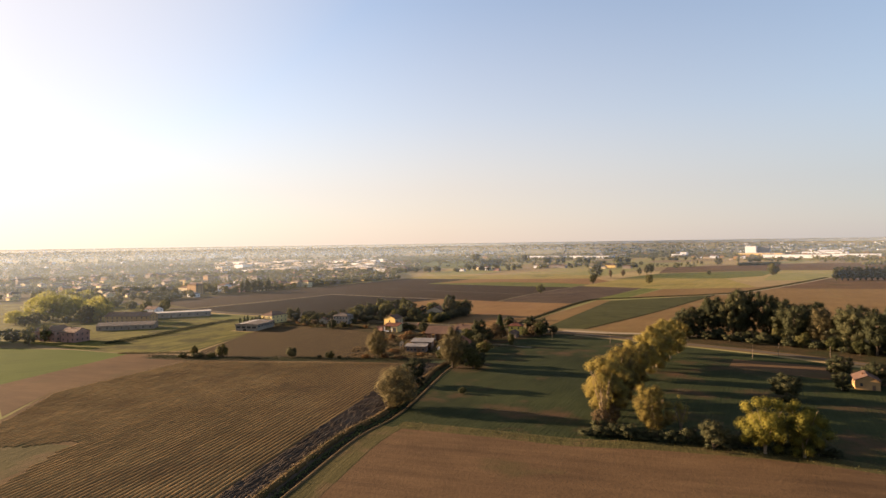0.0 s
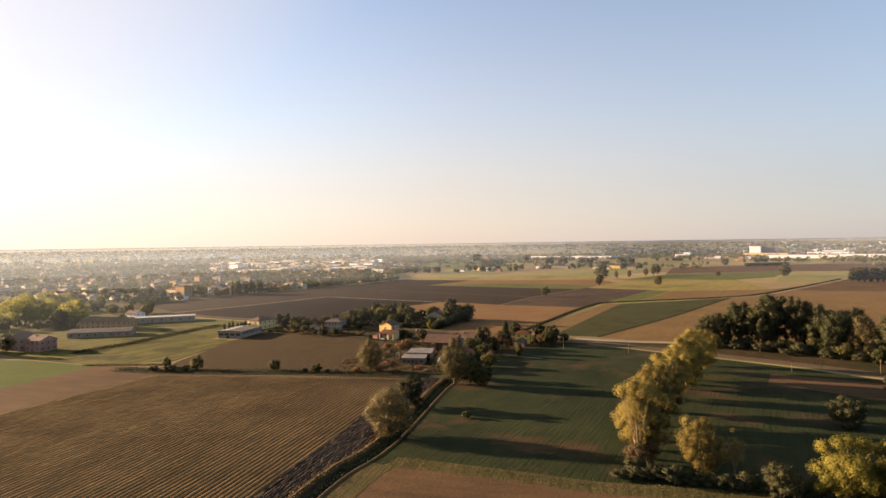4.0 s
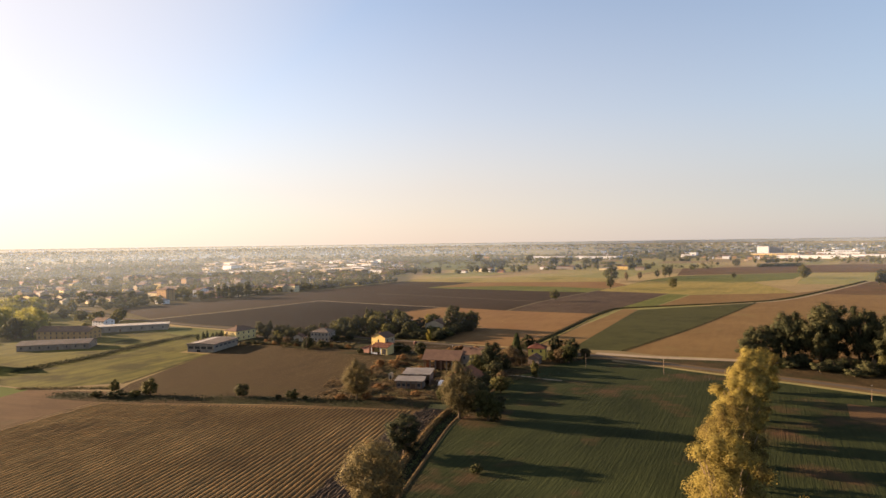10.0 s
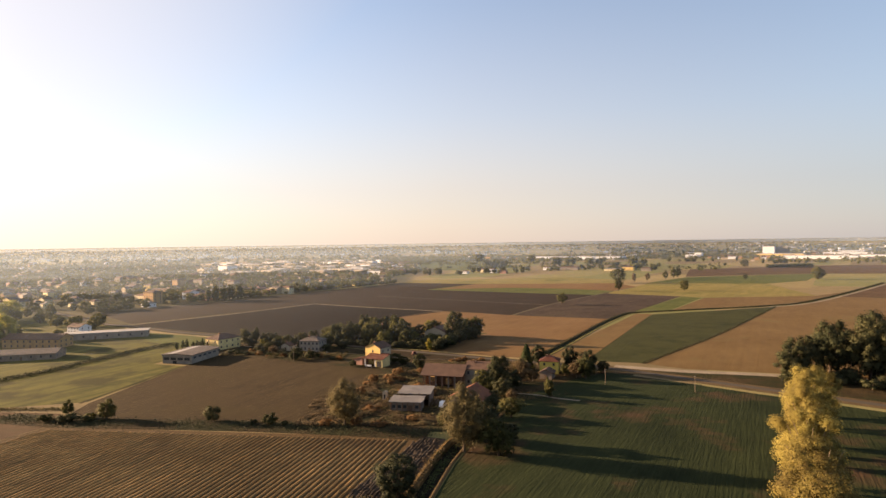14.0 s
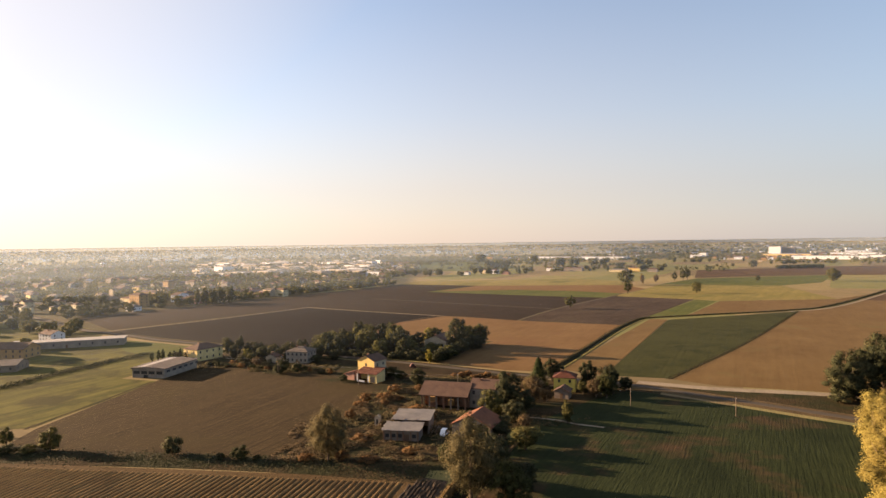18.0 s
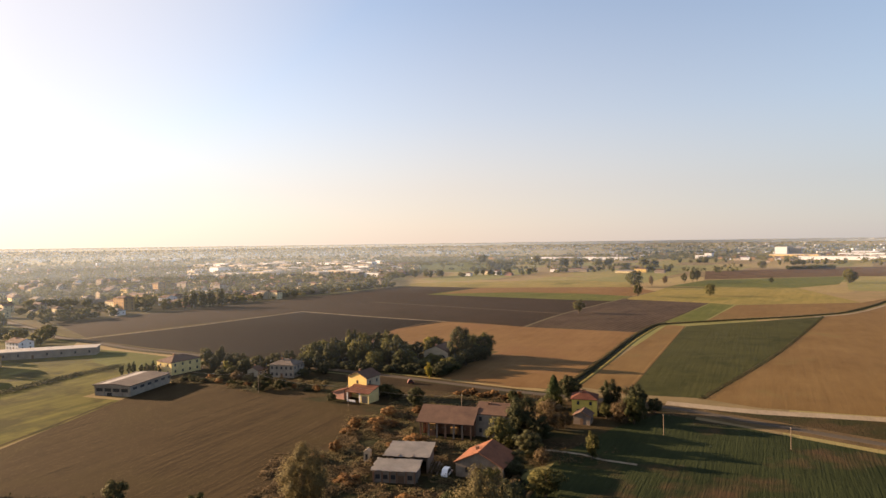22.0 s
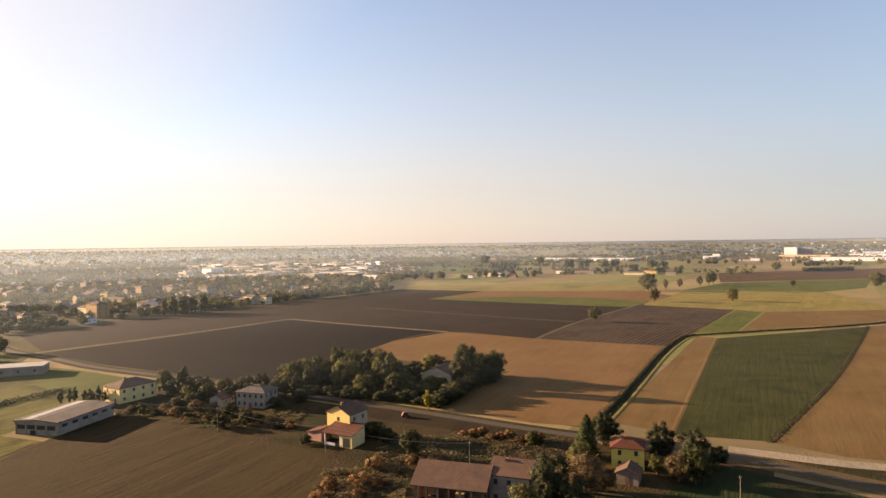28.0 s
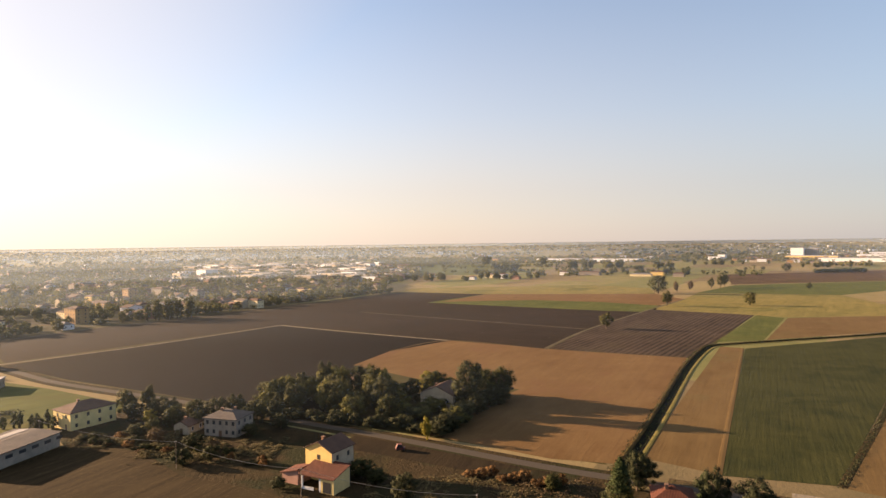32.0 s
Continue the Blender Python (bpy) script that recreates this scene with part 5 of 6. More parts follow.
for i in range(26):
    gx, gy = rngg.uniform(-44, 0), rngg.uniform(352, 448)
    if abs(gx + 10) < 12 and 368 < gy < 396 or (gx > -12 and 405 < gy < 432):
        continue
    if gx < -36 and gy > 398:
        continue
    tree("rustbush", gx, gy, rngg.uniform(1.4, 3.8), rngg.uniform(4, 9), "rusty overgrown bramble on the derelict yard", "bramble", "bush", "overgrown yard")


def brush(name, pts, n, size, mat, label, seed, tall, clear=()):
    """Low scrub: small leaves heaped in clumps over a patch of ground."""
    rng = np.random.default_rng(seed)
    (x0, y0), (x1, y1) = pts
    P = []
    while len(P) < n:
        x, y = rng.uniform(x0, x1), rng.uniform(y0, y1)
        if any(a <= x <= c and b0 <= y <= d0 for a, b0, c, d0 in clear):
            continue
        k = noise.noise((x / 7, y / 7, seed)) + 0.5 * noise.noise((x / 2.5, y / 2.5, seed))
        if k < -0.08:
            continue
        P.append((x, y, 0.15 + tall * max(0.05, k) * rng.uniform(0.2, 1.2)))
    P = np.array(P)
    V = leaf_quads(rng, P, np.tile((-0.2, -0.1, 1.0), (len(P), 1)), size)
    V[:, 2] = np.maximum(V[:, 2], 0.08)
    tagged(new(name, mesh_of(name, V.tolist(), np.arange(len(V)).reshape(-1, 4).tolist(), mat)), label, "scrub", "", "stuff")


FARMYARD = ((-60, 398, -36, 452), (-44, 440, -22, 480), (-21, 370, -4, 394), (-10, 408, 24, 432), (2, 374, 20, 394))
brush("scrub", ((-53, 352), (-40, 398)), 7000, 0.42, M_RUST, "rusty dry scrub at the edge of the tilled field", 56, 2.2)
brush("scrub", ((-44, 352), (4, 452)), 34000, 0.42, M_RUST, "rusty dry scrub over the derelict yard", 51, 2.6, FARMYARD)
brush("scrub", ((-44, 352), (20, 470)), 26000, 0.42, M_WILLOW, "olive weeds over the derelict yard", 52, 1.9, FARMYARD)
brush("scrub", ((12, 420), (46, 466)), 3500, 0.6, M_RUST, "rusty dry scrub beside the road", 53, 1.8)
brush("scrub", ((-130, 500), (-94, 516)), 9000, 0.42, M_WILLOW, "rough weeds along the tilled field", 54, 2.2)
brush("scrub", ((-100, 484), (-54, 510)), 12000, 0.42, M_WILLOW, "rough weeds along the tilled field", 57, 2.0)
brush("scrub", ((20, 384), (56, 404)), 1200, 0.5, M_RUST, "dry weeds by the farmyard", 55, 0.9)
for i in range(26):
    f = rngg.uniform(0, 1)
    tree("bush" if i % 3 else "rustbush", -128 + 72 * f + rngg.normal(0, 2), 510 - 28 * f + rngg.normal(0, 3), rngg.uniform(1, 2.6), rngg.uniform(3, 6), "scrubby bush on the rough edge of the tilled field", "bush", "bush", "rough field edge")
for i in range(7):
    tree("column", -166 + 3.2 * i, 524 + 1.6 * (i % 2), 5.5 + (i % 3), 2.6, "small dark cypress in a row behind the shed", "cypress", "tree", "row of cypresses")

# lone trees on the plain
for lx, ly, lh, lw in ((129, 773, 13, 13), (280, 1086, 25, 27), (235, 933, 16, 14), (379, 1157, 16, 11), (396, 1165, 21, 13), (411, 1185, 21, 14), (319, 928, 15, 14), (492, 1116, 10, 9), (722, 1580, 19, 22), (670, 1649, 8, 10), (703, 1639, 9, 11)):
    tree("ball", lx, ly, lh, lw, "lone round tree on open farmland", group="lone field trees")
for lx, ly, lh, lw in ((311, 1108, 15, 7), (344, 1142, 12.5, 9)):
    tree("rust", lx, ly, lh, lw, "thin brown tree on open farmland", group="lone field trees")

# ---- the town and the far plain ----
rt = np.random.default_rng(2024)
NAMES = {M_CREAM: "cream", M_OCHRE: "ochre", M_WHITE: "white", M_PINK: "pink", M_YELLOW: "yellow", M_GREY: "grey", M_BUTTER: "butter-yellow", M_FADED: "faded grey-cream"}
BLOCKS = ((-343, 856, 19, 12, 13.5, M_OCHRE), (-406, 1083, 13, 13, 15, M_OCHRE), (-400, 1150, 22, 14, 11, M_GREY), (-427, 1035, 16, 12, 10.5, M_YELLOW), (-300, 893, 26, 10, 6, M_PINK),
          (-326, 814, 14, 9, 4.3, M_WHITE), (-402, 998, 40, 12, 6.4, M_OCHRE), (-365, 880, 22, 12, 8, M_CREAM), (-330, 1110, 14, 12, 10, M_GREY), (-240, 1262, 14, 10, 6, M_CREAM), (-200, 1255, 14, 10, 6, M_YELLOW),
          (-176, 1367, 13, 10, 7, M_OCHRE), (-112, 1486, 14, 10, 7, M_YELLOW), (-130, 1330, 16, 9, 4, M_WHITE), (-30, 1566, 22, 10, 5, M_CREAM), (53, 1450, 12, 9, 5, M_WHITE), (88, 1498, 16, 10, 7, M_CREAM),
          (112, 1470, 14, 10, 8, M_WHITE), (130, 1435, 16, 9, 5, M_PINK), (245, 1565, 16, 10, 6, M_WHITE), (280, 1552, 44, 14, 6, M_GREY), (367, 1490, 40, 12, 4, M_CREAM), (405, 1484, 24, 14, 8, M_YELLOW), (436, 1453, 20, 10, 6, M_GREY))
for bx, by, bw, bd, bh, wm in BLOCKS:
    house("town_house", bx, by, -33, bw, bd, bh, bh + 2.2, wm, M_TILE if bh > 4.5 else M_SHEET, NAMES[wm] + " plaster building with a low roof on the town edge", "building", shape="hip", cols=max(2, int(bw / 4)), rows=max(1, int(bh / 3.2)), side_cols=2, frames=False, chimneys=0, door=False)

HALLS = ((-357, 1092, 48, 18, 4.0), (-542, 1672, 36, 30, 13.8), (-627, 1766, 28, 30, 8), (-624, 1625, 30, 30, 7), (-560, 1560, 40, 24, 6), (-652, 2088, 80, 40, 8), (-545, 2170, 70, 40, 9), (-380, 2160, 60, 40, 8), (-300, 2060, 60, 40, 8),
         (-450, 1900, 60, 30, 7), (-560, 1850, 60, 30, 8), (-600, 1424, 42, 20, 5), (-650, 1434, 30, 16, 4), (-230, 2155, 26, 24, 9),
         (340, 2480, 170, 60, 11), (505, 2400, 170, 60, 11), (920, 2420, 40, 30, 12), (950, 2412, 24, 26, 20), (1160, 2372, 150, 60, 13), (1238, 2478, 40, 30, 42), (1284, 2476, 44, 30, 38), (1120, 2125, 200, 60, 12), (1330, 2100, 150, 60, 12), (1650, 2720, 120, 60, 14), (1420, 2400, 150, 60, 14))
for k, (bx, by, bw, bd, bh) in enumerate(HALLS):
    wm = M_YELLOW if k == 18 else (M_GREY if k == 20 else M_WHITE)
    if 1500 < by < 2200 and bx < 0:
        bh *= 1.35
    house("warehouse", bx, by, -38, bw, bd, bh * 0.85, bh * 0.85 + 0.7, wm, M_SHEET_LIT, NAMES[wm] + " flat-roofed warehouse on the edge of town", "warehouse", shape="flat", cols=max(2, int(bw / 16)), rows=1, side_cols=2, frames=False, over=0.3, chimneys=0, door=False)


def edge_at(y):
    """The town's edge towards the fields, by distance."""
    pts = ((740, -345), (760, -335), (833, -300), (869, -262), (920, -225), (1031, -160), (1172, -75), (1350, -90), (1600, -40), (2000, -60), (2600, 100))
    for (ya, xa), (yb, xb) in zip(pts, pts[1:]):
        if y < yb:
            return xa + (xb - xa) * (y - ya) / (yb - ya)
    return 100


count = 0
while count < 250:
    ty = 790 + 1150 * rt.uniform() ** 1.1
    tx = edge_at(ty) - 14 - rt.uniform() ** 1.3 * (180 + ty * 0.33)
    count += 1
    w, d, e = rt.uniform(9, 17), rt.uniform(8, 12), rt.choice([3.5, 6.2, 6.2, 8.5])
    wm = (M_CREAM, M_BUTTER, M_FADED, M_PINK, M_WHITE, M_CREAM)[int(rt.integers(6))]
    house("town_house", tx, ty, -33 + rt.choice([0, 90]) + rt.normal(0, 4), w, d, e, e + 2.3, wm, [M_TILE, M_TILE, M_TILE_GREY][int(rt.integers(3))], NAMES[wm] + " plaster town house with a tiled roof among trees", group="town houses",
          shape=["gable", "hip"][int(rt.integers(2))], cols=2, rows=max(1, int(e / 3)), side_cols=2, frames=False, chimneys=0, door=False)
TOWN_EDGE = [(edge_at(q) - 2, q) for q in (745, 770, 833, 869, 920, 1031, 1172, 1350, 1600, 2000, 2600)]
sheet("town_ground", TOWN_EDGE + [(-2300, 2600), (-1500, 1500), (-760, 800), (-520, 745)], 0.025, M_TOWN, "gardens, yards and lanes between the town's houses", "ground")


def house_rows(name, n, seed, mats, label, far, low=0.0):
    """Plain gabled houses too far off to tell apart, in one mesh."""
    rng = np.random.default_rng(seed)
    V, F, I = [], [], []
    for i in range(n):
        y = 930 + far * rng.uniform() ** 1.05
        x = edge_at(y) - 20 - rng.uniform() ** 1.15 * (260 + y * 0.42)
        w, d, h = rng.uniform(9, 24), rng.uniform(8, 13), rng.choice([3.4, 6.0, 6.0, 8.0]) + low
        a = radians(-33 + rng.choice([0, 90]) + rng.normal(0, 5))
        c, s = math.cos(a), math.sin(a)
        b = len(V)
        for z in (0, h):
            V += [(x + c * u - s * v, y + s * u + c * v, z) for u, v in ((0, 0), (w, 0), (w, d), (0, d))]
        V += [(x + c * u - s * v, y + s * u + c * v, h + 2.2) for u, v in ((0, d / 2), (w, d / 2))]
        k, r = int(rng.integers(0, len(mats) - 2)), len(mats) - 2 + int(rng.integers(0, 2))
        for q, m in (((0, 1, 5, 4), k), ((1, 2, 6, 9, 5), k), ((2, 3, 7, 6), k), ((3, 0, 4, 8, 7), k), ((4, 5, 9, 8), r), ((6, 7, 8, 9), r)):
            F.append(tuple(b + j for j in q))
            I.append(m)
    tagged(new(name, mesh_of(name, V, F, mats, I)), label, "houses", "", "stuff")


house_rows("town_roofs", 380, 61, [M_OCHRE, M_FADED, M_PINK, M_GREY, M_BRICK, M_RUIN, M_TILE, M_TILE_GREY], "tiled roofs and plaster walls deep in the town", 1200)


def works_roofs():
    """Low pale halls of the works behind the town."""
    rng = np.random.default_rng(62)
    V, F, I = [], [], []
    for i in range(110):
        y = rng.uniform(1450, 2350)
        x = -rng.uniform(0.09, 0.36) * y
        w, d, h = rng.uniform(18, 62), rng.uniform(16, 34), rng.uniform(8, 12)
        a = radians(-38 + rng.normal(0, 3))
        c, s = math.cos(a), math.sin(a)
        b = len(V)
        for z in (0, h):
            V += [(x + c * u - s * v, y + s * u + c * v, z) for u, v in ((0, 0), (w, 0), (w, d), (0, d))]
        for q, m in (((0, 1, 5, 4), i % 3), ((1, 2, 6, 5), 1), ((2, 3, 7, 6), 1), ((3, 0, 4, 7), i % 2), ((4, 5, 6, 7), 3)):
            F.append(tuple(b + j for j in q))
            I.append(m)
    tagged(new("works_halls", mesh_of("works_halls", V, F, [M_WHITE, M_FADED, M_GREY, M_SHEET_LIT], I)), "low pale flat-roofed halls behind the town", "warehouses", "", "stuff")


works_roofs()
MASS = []
for i in range(2300):
    ty = 780 + (1150 if i < 760 else 1600) * rt.uniform() ** 1.05
    if i >= 760 and ty < 930:
        continue
    tx = edge_at(ty) - 4 - rt.uniform() ** 1.2 * (240 + ty * 0.42)
    key = ("far", "fargreen", "far", "farpoplar", "fargreen", "far")[i % 6]
    th, tw = rt.uniform(5, 11) * (1.3 if ty > 1000 else 1), rt.uniform(7, 15) * (1.2 if ty > 1000 else 1) * (0.45 if key == "farpoplar" else 1)
    if ty < 930:
        tree(key, tx, ty, th, tw, "leafy town tree between the houses", "town_tree", group="town trees")
    else:
        MASS.append((tx, ty, th, tw))


def tree_mass(name, places, n, size, mat, label, seed):
    """Crowns too far off to tell apart, in one mesh."""
    rng = np.random.default_rng(seed)
    P, O = [], []
    for x, y, h, w in places:
        for lobe in range(5):
            c = np.array((x, y, h * 0.52)) + rng.normal(0, 0.22, 3) * np.array((w, w, h * 0.8))
            d = rng.normal(0, 1, (n // 5, 3))
            d /= np.linalg.norm(d, axis=1)[:, None]
            P.append(c + d * np.array((w, w, h)) * 0.27)
            O.append(d)
    P, O = np.concatenate(P), np.concatenate(O)
    V = leaf_quads(rng, P, O, size)
    V[:, 2] = np.maximum(V[:, 2], 0.05)
    tagged(new(name, mesh_of(name, V.tolist(), np.arange(len(V)).reshape(-1, 4).tolist(), mat)), label, "trees", "", "stuff")


tree_mass("town_trees", MASS[::2], 120, 2.2, M_FARLEAF, "leafy trees filling the town between houses", 41)
tree_mass("town_trees", MASS[1::2], 120, 2.2, M_FARGREEN, "green leafy trees filling the town between houses", 42)
for i in range(9):
    tree("farpoplar", -270 + 3.8 * i, 862 + 3.0 * i + 4 * (i % 2), 17 + i % 3, 6, "tall dark poplar at the edge of town", "poplar", "tree", "town poplars")
for i in range(12):
    tree("farpoplar", -290 + 7.5 * i, 1010 + 5 * i, 12, 6, "green poplar in a row at the edge of town", "poplar", "tree", "town poplars")
for i in range(12):
    f = 0.36 * i / 11
    tree(("far", "fargreen")[i % 2], -352 + 92 * f + rt.normal(0, 5), 752 + 128 * f + rt.normal(0, 7), rt.uniform(5, 10), rt.uniform(8, 14), "leafy tree in the belt along the town's edge", group="town edge trees")
for i in range(20):
    f = i / 19
    tree(("far", "fargreen", "ygreen")[i % 3], -255 + 190 * f + rt.normal(0, 5), 905 + 270 * f + rt.normal(0, 6), rt.uniform(4, 9), rt.uniform(7, 12), "leafy tree in the belt along the town's edge", group="town edge trees")
for i in range(14):
    tree("far", -225 + 9.5 * i + rt.normal(0, 3), 1010 + 12 * i + rt.normal(0, 8), rt.uniform(8, 14), rt.uniform(9, 16), "round yellowish tree on the edge of town", group="town edge trees")
for cx, cy, n, sx, sy in ((130, 1460, 14, 60, 22), (260, 1575, 12, 60, 20), (400, 1520, 18, 60, 30), (-10, 1420, 10, 60, 20), (-60, 1560, 12, 60, 40), (340, 1620, 10, 50, 20), (120, 1620, 10, 40, 20), (-230, 1300, 16, 60, 40), (930, 1750, 12, 90, 14), (760, 1980, 12, 90, 12), (-300, 430, 6, 20, 14), (-330, 560, 14, 30, 40), (-290, 640, 5, 30, 16), (-370, 700, 12, 30, 40)):
    for i in range(n):
        tree(("far", "fargreen")[i % 2], cx + rt.normal(0, sx / 1.6), cy + rt.normal(0, sy / 1.6), rt.uniform(6, 14), rt.uniform(8, 14), "leafy tree among scattered farms", "farm_tree", group="farm trees")
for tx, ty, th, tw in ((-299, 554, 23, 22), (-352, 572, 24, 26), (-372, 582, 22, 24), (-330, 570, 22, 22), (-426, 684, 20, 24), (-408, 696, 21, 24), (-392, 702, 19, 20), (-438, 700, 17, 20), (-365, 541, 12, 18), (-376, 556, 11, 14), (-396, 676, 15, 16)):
    tree("backlit", tx, ty, th, tw, "yellow-green leafy tree near the western farms")
for tx, ty, th, tw in ((-306, 546, 16, 14), (-312, 562, 15, 14), (-318, 440, 14, 14), (-330, 448, 15, 16)):
    tree("dark", tx, ty, th, tw, "dark leafy tree near the western farms")
for i in range(26):
    tree("farpoplar", 606 + 4.2 * i, 936 - 0.6 * i + 6 * (i % 2), 19 + i % 3, 10, "poplar in a planted stand", "poplar", "tree", "poplar stand")
tree("mid", 603, 1106, 21, 21, "lone round tree on open farmland", group="lone field trees")
for cx, cy, th, tw in ((137, 2162, 28, 34), (300, 2100, 24, 28), (315, 1788, 24, 15), (326, 1790, 24, 15), (360, 1838, 20, 16), (376, 1838, 20, 16), (425, 1850, 18, 24), (450, 1848, 18, 26), (506, 1729, 21, 30), (530, 1720, 20, 24), (464, 1742, 11, 30), (130, 1776, 20, 26), (155, 1776, 20, 30), (178, 1780, 18, 26)):
    tree("fargreen", cx, cy, th, tw, "tall tree beside a distant farm", "farm_tree", group="farm trees")
for i in range(12):
    tree("fargreen", 737 + 9.5 * i, 1502 + 1.5 * i, 9 + (i * 5) % 5, 14, "round tree in a distant hedge", "farm_tree", group="distant hedge")


def far_woods():
    rng = np.random.default_rng(8)
    P, O = [], []
    for i in range(7600):
        y = 1350 + 3200 * rng.uniform() ** 1.25
        x = rng.uniform(-0.95, 0.95) * (y + 400)
        if math.hypot(x, y - 80) > 2990:
            continue
        band = noise.noise((x / 260, y / 120, 3.1))
        if band < (0.02 if x > -150 else -0.6) and rng.uniform() < 0.85:
            continue
        if -200 < x < 1000 and y < 2300 and rng.uniform() < 0.97:
            continue
        h, w = rng.uniform(7, 15), rng.uniform(9, 20)
        n = 16
        d = rng.normal(0, 1, (n, 3))
        d /= np.linalg.norm(d, axis=1)[:, None]
        P.append(np.array((x, y, h * 0.5)) + d * np.array((w / 2, w / 2, h / 2)) * 0.85)
        O.append(d)
    # lines of trees along ditches, and the close-set woods before the skyline
    rows = [(rng.uniform(-150, 1500), rng.uniform(1480, 2400), rng.uniform(50, 190), rng.choice([-33, -33, 57])) for i in range(46)]
    spots = [(x + f * long * math.cos(radians(a)) + rng.normal(0, 3), y + f * long * math.sin(radians(a)) + rng.normal(0, 3)) for x, y, long, a in rows for f in rng.uniform(0, 1, int(long / 11))]
    for i in range(2900):
        y = 2250 + 740 * rng.uniform()
        spots.append((rng.uniform(-0.1, 0.95) * y, y))
    for x, y in spots:
        h, w = rng.uniform(5, 11), rng.uniform(8, 17)
        d = rng.normal(0, 1, (11, 3))
        d /= np.linalg.norm(d, axis=1)[:, None]
        P.append(np.array((x, y, h * 0.5)) + d * np.array((w / 2, w / 2, h / 2)) * 0.85)
        O.append(d)
    P, O = np.concatenate(P), np.concatenate(O)
    V = leaf_quads(rng, P, O, 6.0)
    V[:, 2] = np.maximum(V[:, 2], 0.1)
    tagged(new("far_woods", mesh_of("far_woods", V.tolist(), np.arange(len(V)).reshape(-1, 4).tolist(), M_FARLEAF)), "distant belts of trees across the plain", "woods", "", "stuff")


far_woods()


def far_town():
    rng = np.random.default_rng(9)
    V, F, I = [], [], []
    for i in range(1700):
        y = 1900 + 2600 * rng.uniform() ** 1.1
        x = rng.uniform(-0.8, 0.9) * y
        if math.hypot(x, y - 80) > 2980:
            continue
        if noise.noise((x / 420, y / 260, 9.7)) < -0.02:
            continue
        if -100 < x < 900 and y < 2300 or (x < -300 and (i % 3 or i > 900)):
            continue
        w, d, h = rng.uniform(9, 26), rng.uniform(9, 18), rng.uniform(4, 9)
        a = radians(-33)
        c, s = math.cos(a), math.sin(a)
        b = len(V)
        for z in (0, h):
            V += [(x + c * u - s * v, y + s * u + c * v, z) for u, v in ((0, 0), (w, 0), (w, d), (0, d))]
        V += [(x + c * u - s * v, y + s * u + c * v, h + 2) for u, v in ((0, d / 2), (w, d / 2))]
        k = int(rng.integers(0, 3))
        for q, m in (((0, 1, 5, 4), k), ((1, 2, 6, 9, 5), k), ((2, 3, 7, 6), k), ((3, 0, 4, 8, 7), k), ((4, 5, 9, 8), 3), ((6, 7, 8, 9), 3)):
            F.append(tuple(b + j for j in q))
            I.append(m)
    tagged(new("far_town", mesh_of("far_town", V, F, [M_WHITE, M_FADED, M_OCHRE, M_TILE], I)), "distant roofs and pale walls of the next town", "houses", "", "stuff")


far_town()


# ---- haze, imitated by translucent sheets ----
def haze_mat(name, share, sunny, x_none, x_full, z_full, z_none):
    """A translucent sheet that imitates haze by scattering sun and sky light; it is thin at the ground, fades out
    upwards and grows thicker from x_none to x_full, towards the sun.
    """
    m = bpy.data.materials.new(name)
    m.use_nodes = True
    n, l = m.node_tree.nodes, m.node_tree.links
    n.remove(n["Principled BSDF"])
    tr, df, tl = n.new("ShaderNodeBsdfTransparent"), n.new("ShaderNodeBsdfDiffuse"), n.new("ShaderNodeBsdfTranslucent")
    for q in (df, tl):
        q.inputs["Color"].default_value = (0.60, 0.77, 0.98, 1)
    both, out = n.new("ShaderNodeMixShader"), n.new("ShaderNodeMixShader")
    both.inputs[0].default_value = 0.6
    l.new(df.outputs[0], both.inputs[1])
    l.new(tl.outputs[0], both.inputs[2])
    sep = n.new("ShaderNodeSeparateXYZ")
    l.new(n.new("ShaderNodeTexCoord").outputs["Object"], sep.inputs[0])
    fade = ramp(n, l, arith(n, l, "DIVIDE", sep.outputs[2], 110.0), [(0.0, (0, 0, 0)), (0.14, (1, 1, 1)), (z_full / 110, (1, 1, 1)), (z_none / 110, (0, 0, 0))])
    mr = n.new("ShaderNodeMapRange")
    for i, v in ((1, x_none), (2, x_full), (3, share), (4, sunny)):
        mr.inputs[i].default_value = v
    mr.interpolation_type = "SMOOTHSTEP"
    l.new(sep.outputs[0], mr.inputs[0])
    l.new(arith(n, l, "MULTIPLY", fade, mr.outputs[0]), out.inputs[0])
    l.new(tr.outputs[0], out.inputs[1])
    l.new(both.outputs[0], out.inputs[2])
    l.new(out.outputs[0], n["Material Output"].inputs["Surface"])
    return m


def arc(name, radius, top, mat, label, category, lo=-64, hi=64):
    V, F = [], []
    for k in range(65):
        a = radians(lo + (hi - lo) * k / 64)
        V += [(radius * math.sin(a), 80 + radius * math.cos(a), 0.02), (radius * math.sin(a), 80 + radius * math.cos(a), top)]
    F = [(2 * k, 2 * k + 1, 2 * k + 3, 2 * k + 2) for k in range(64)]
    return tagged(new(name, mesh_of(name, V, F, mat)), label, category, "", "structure")


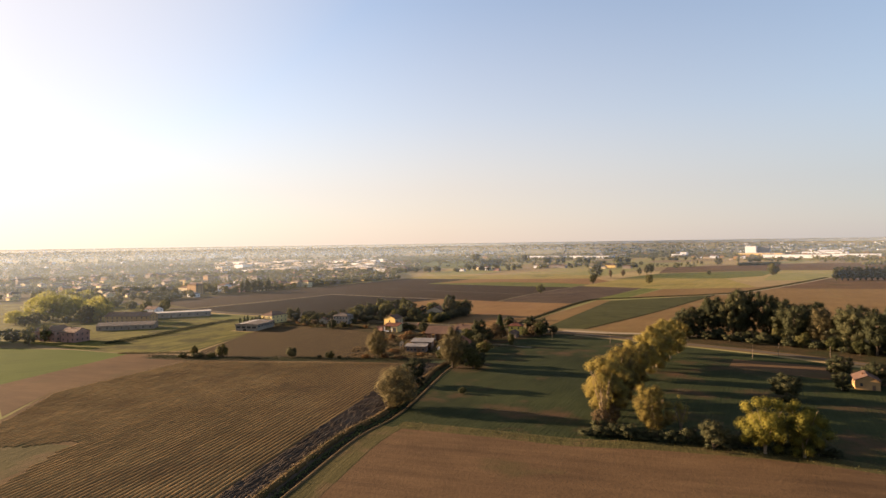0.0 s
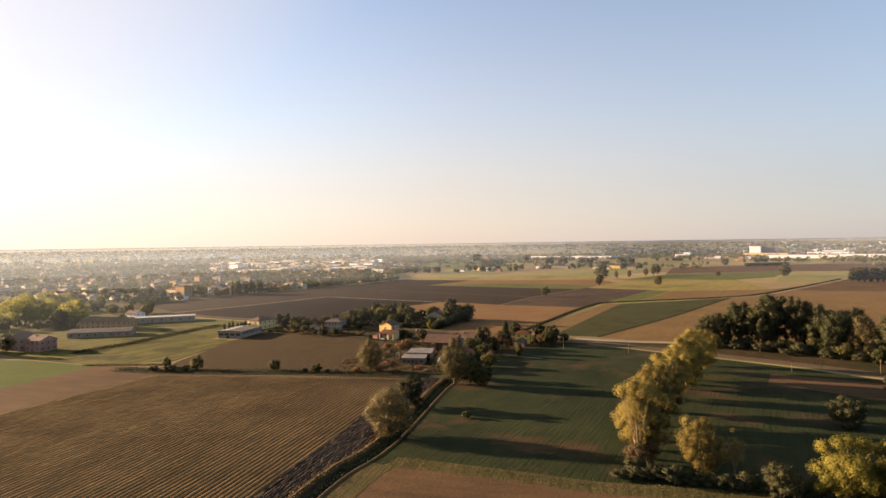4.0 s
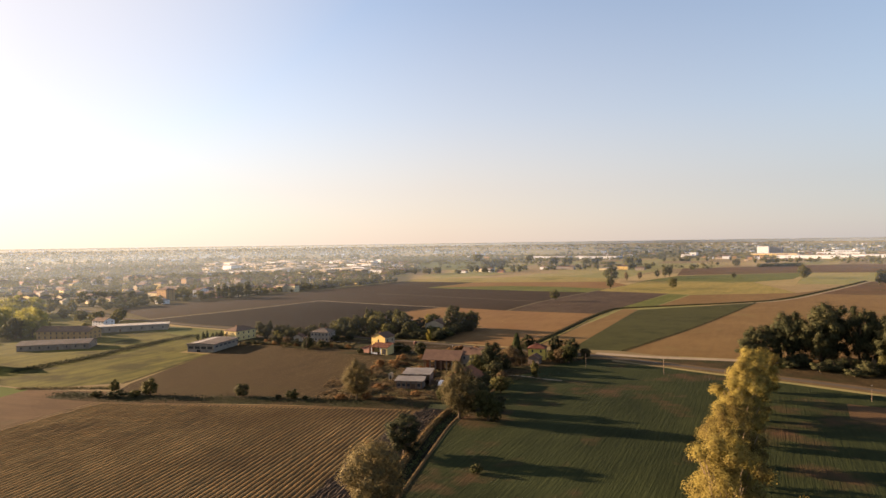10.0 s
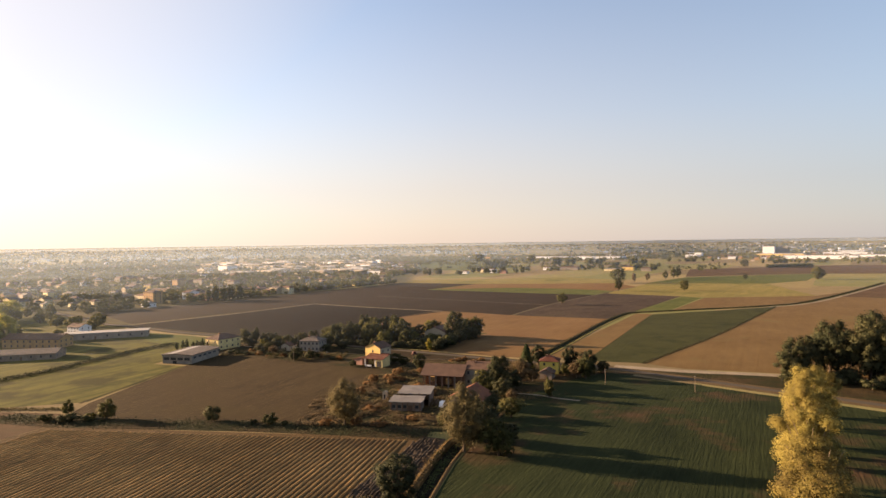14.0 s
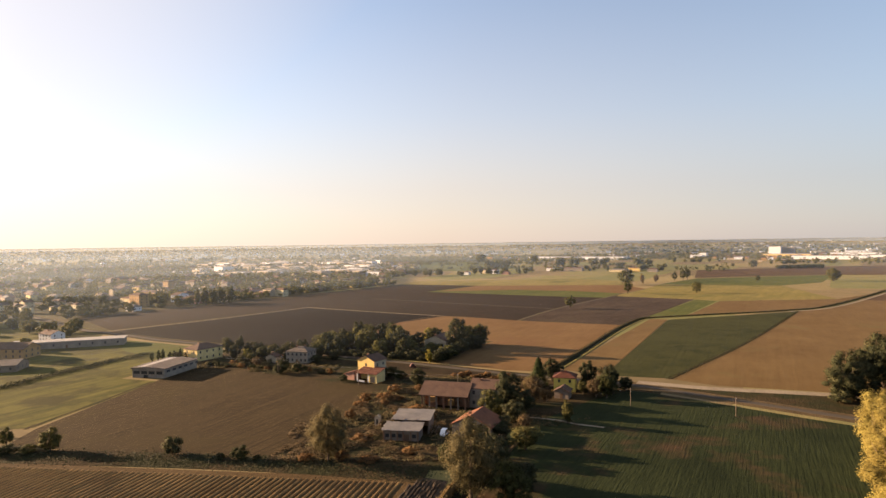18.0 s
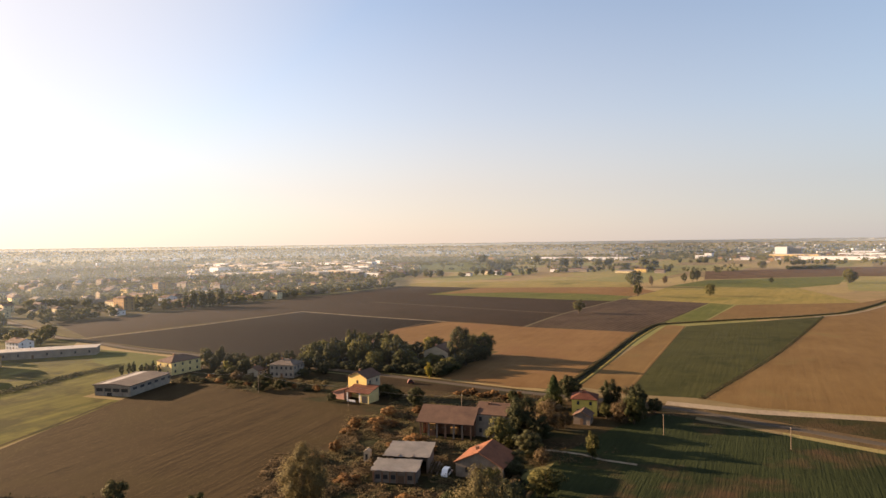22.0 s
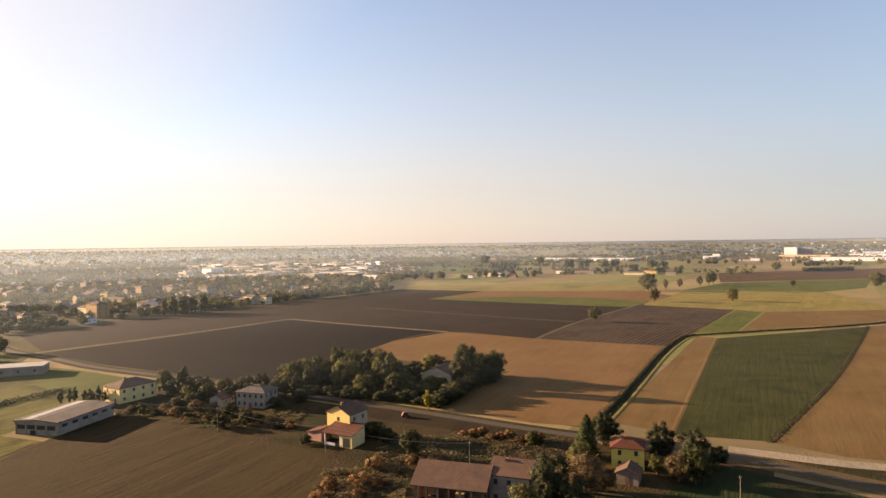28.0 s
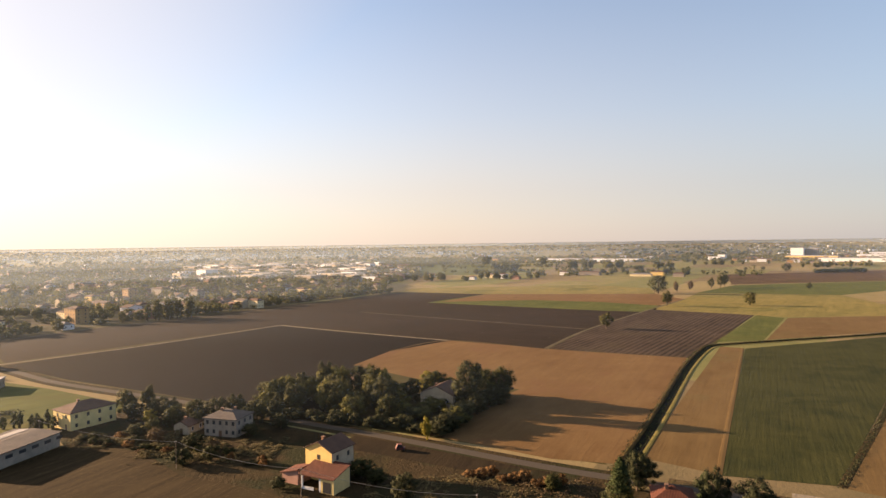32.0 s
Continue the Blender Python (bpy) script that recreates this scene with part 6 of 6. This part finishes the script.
# near sheets imitating haze, denser on the left for the sun's veiling glare
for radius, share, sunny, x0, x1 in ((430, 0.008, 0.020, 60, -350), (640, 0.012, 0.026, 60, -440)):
    arc("haze", radius, 110, haze_mat("haze_sheet", share, sunny, x0, x1, 30, 64), "upright translucent sheet standing in for evening haze", "haze")
# far sheets imitating haze, one behind another
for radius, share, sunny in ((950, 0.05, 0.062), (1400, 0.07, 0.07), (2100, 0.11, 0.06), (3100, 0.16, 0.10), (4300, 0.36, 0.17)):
    arc("haze", radius, 110, haze_mat("haze_sheet", share, sunny, radius * 0.3, -radius * 0.6, 30 + radius * 0.0072, 63 + radius * 0.0012), "upright translucent sheet standing in for evening haze", "haze")


def far_plain():
    """Beyond three kilometres the plain is folded up gently, so that all of it lies within sight: things shrink with it."""
    V, F = [], []
    for k in range(65):
        a = radians(-64 + 2 * k)
        for r, z in ((2990, -0.3), (3000, 0.0), (4700, 61.0)):
            V.append((r * math.sin(a), 80 + r * math.cos(a), z))
    for k in range(64):
        F += [(3 * k, 3 * k + 3, 3 * k + 4, 3 * k + 1), (3 * k + 1, 3 * k + 4, 3 * k + 5, 3 * k + 2)]
    tagged(new("distant_plain", mesh_of("distant_plain", V, F, M_PLAIN)), "far end of the plain rising to a hazy horizon", "backdrop", "", "structure")
    rng = np.random.default_rng(15)
    P, O, S, BV, BF, BI = [], [], [], [], [], []
    for i in range(9000):
        f = rng.uniform() ** 0.75
        r, a = 3000 + 1690 * f, radians(rng.uniform(-62, 62))
        z = 61 * f
        x, y = r * math.sin(a), 80 + r * math.cos(a)
        k = (65 - z) / 65
        belt = noise.noise((x / 500, z / 3.0, 5.5))
        if belt < (-0.1 if a > -0.05 else -0.5):
            continue
        if i % 6 == 0:
            w, d, h = rng.uniform(12, 40) * k + 3, rng.uniform(10, 18), rng.uniform(5, 9) * k + 1.0
            b = len(BV)
            for zz in (z - 2, z + h):
                BV.extend([(x, y, zz), (x + w, y - w * 0.4, zz), (x + w + d * 0.4, y - w * 0.4 + d, zz), (x + d * 0.4, y + d, zz)])
            for q, m in (((0, 1, 5, 4), i % 5 // 2), ((1, 2, 6, 5), 0), ((2, 3, 7, 6), 0), ((3, 0, 4, 7), 0), ((4, 5, 6, 7), 3)):
                BF.append(tuple(b + j for j in q))
                BI.append(m)
            continue
        n = 5
        d = rng.normal(0, 1, (n, 3))
        d /= np.linalg.norm(d, axis=1)[:, None]
        h, w = 13 * k + 1.5, rng.uniform(20, 60) * k + 6
        P.append(np.array((x, y, z + h * 0.45)) + d * np.array((w / 2, w / 2, h / 2)) * 0.8)
        O.append(d)
        S.append(np.full((n, 1), h * 1.1))
    rng2 = np.random.default_rng(16)
    V = leaf_quads(rng2, np.concatenate(P), np.concatenate(O), np.concatenate(S))
    tagged(new("horizon_woods", mesh_of("horizon_woods", V.tolist(), np.arange(len(V)).reshape(-1, 4).tolist(), M_FARLEAF)), "hazy tree belts near the horizon", "woods", "", "stuff")
    tagged(new("horizon_houses", mesh_of("horizon_houses", BV, BF, [M_WHITE, M_CREAM, M_OCHRE, M_TILE], BI)), "tiny pale houses near the horizon", "houses", "", "stuff")


far_plain()
arc("distant_hills", 4705, 63.5, M_FARLEAF, "low hazy line of woods on the horizon", "backdrop")
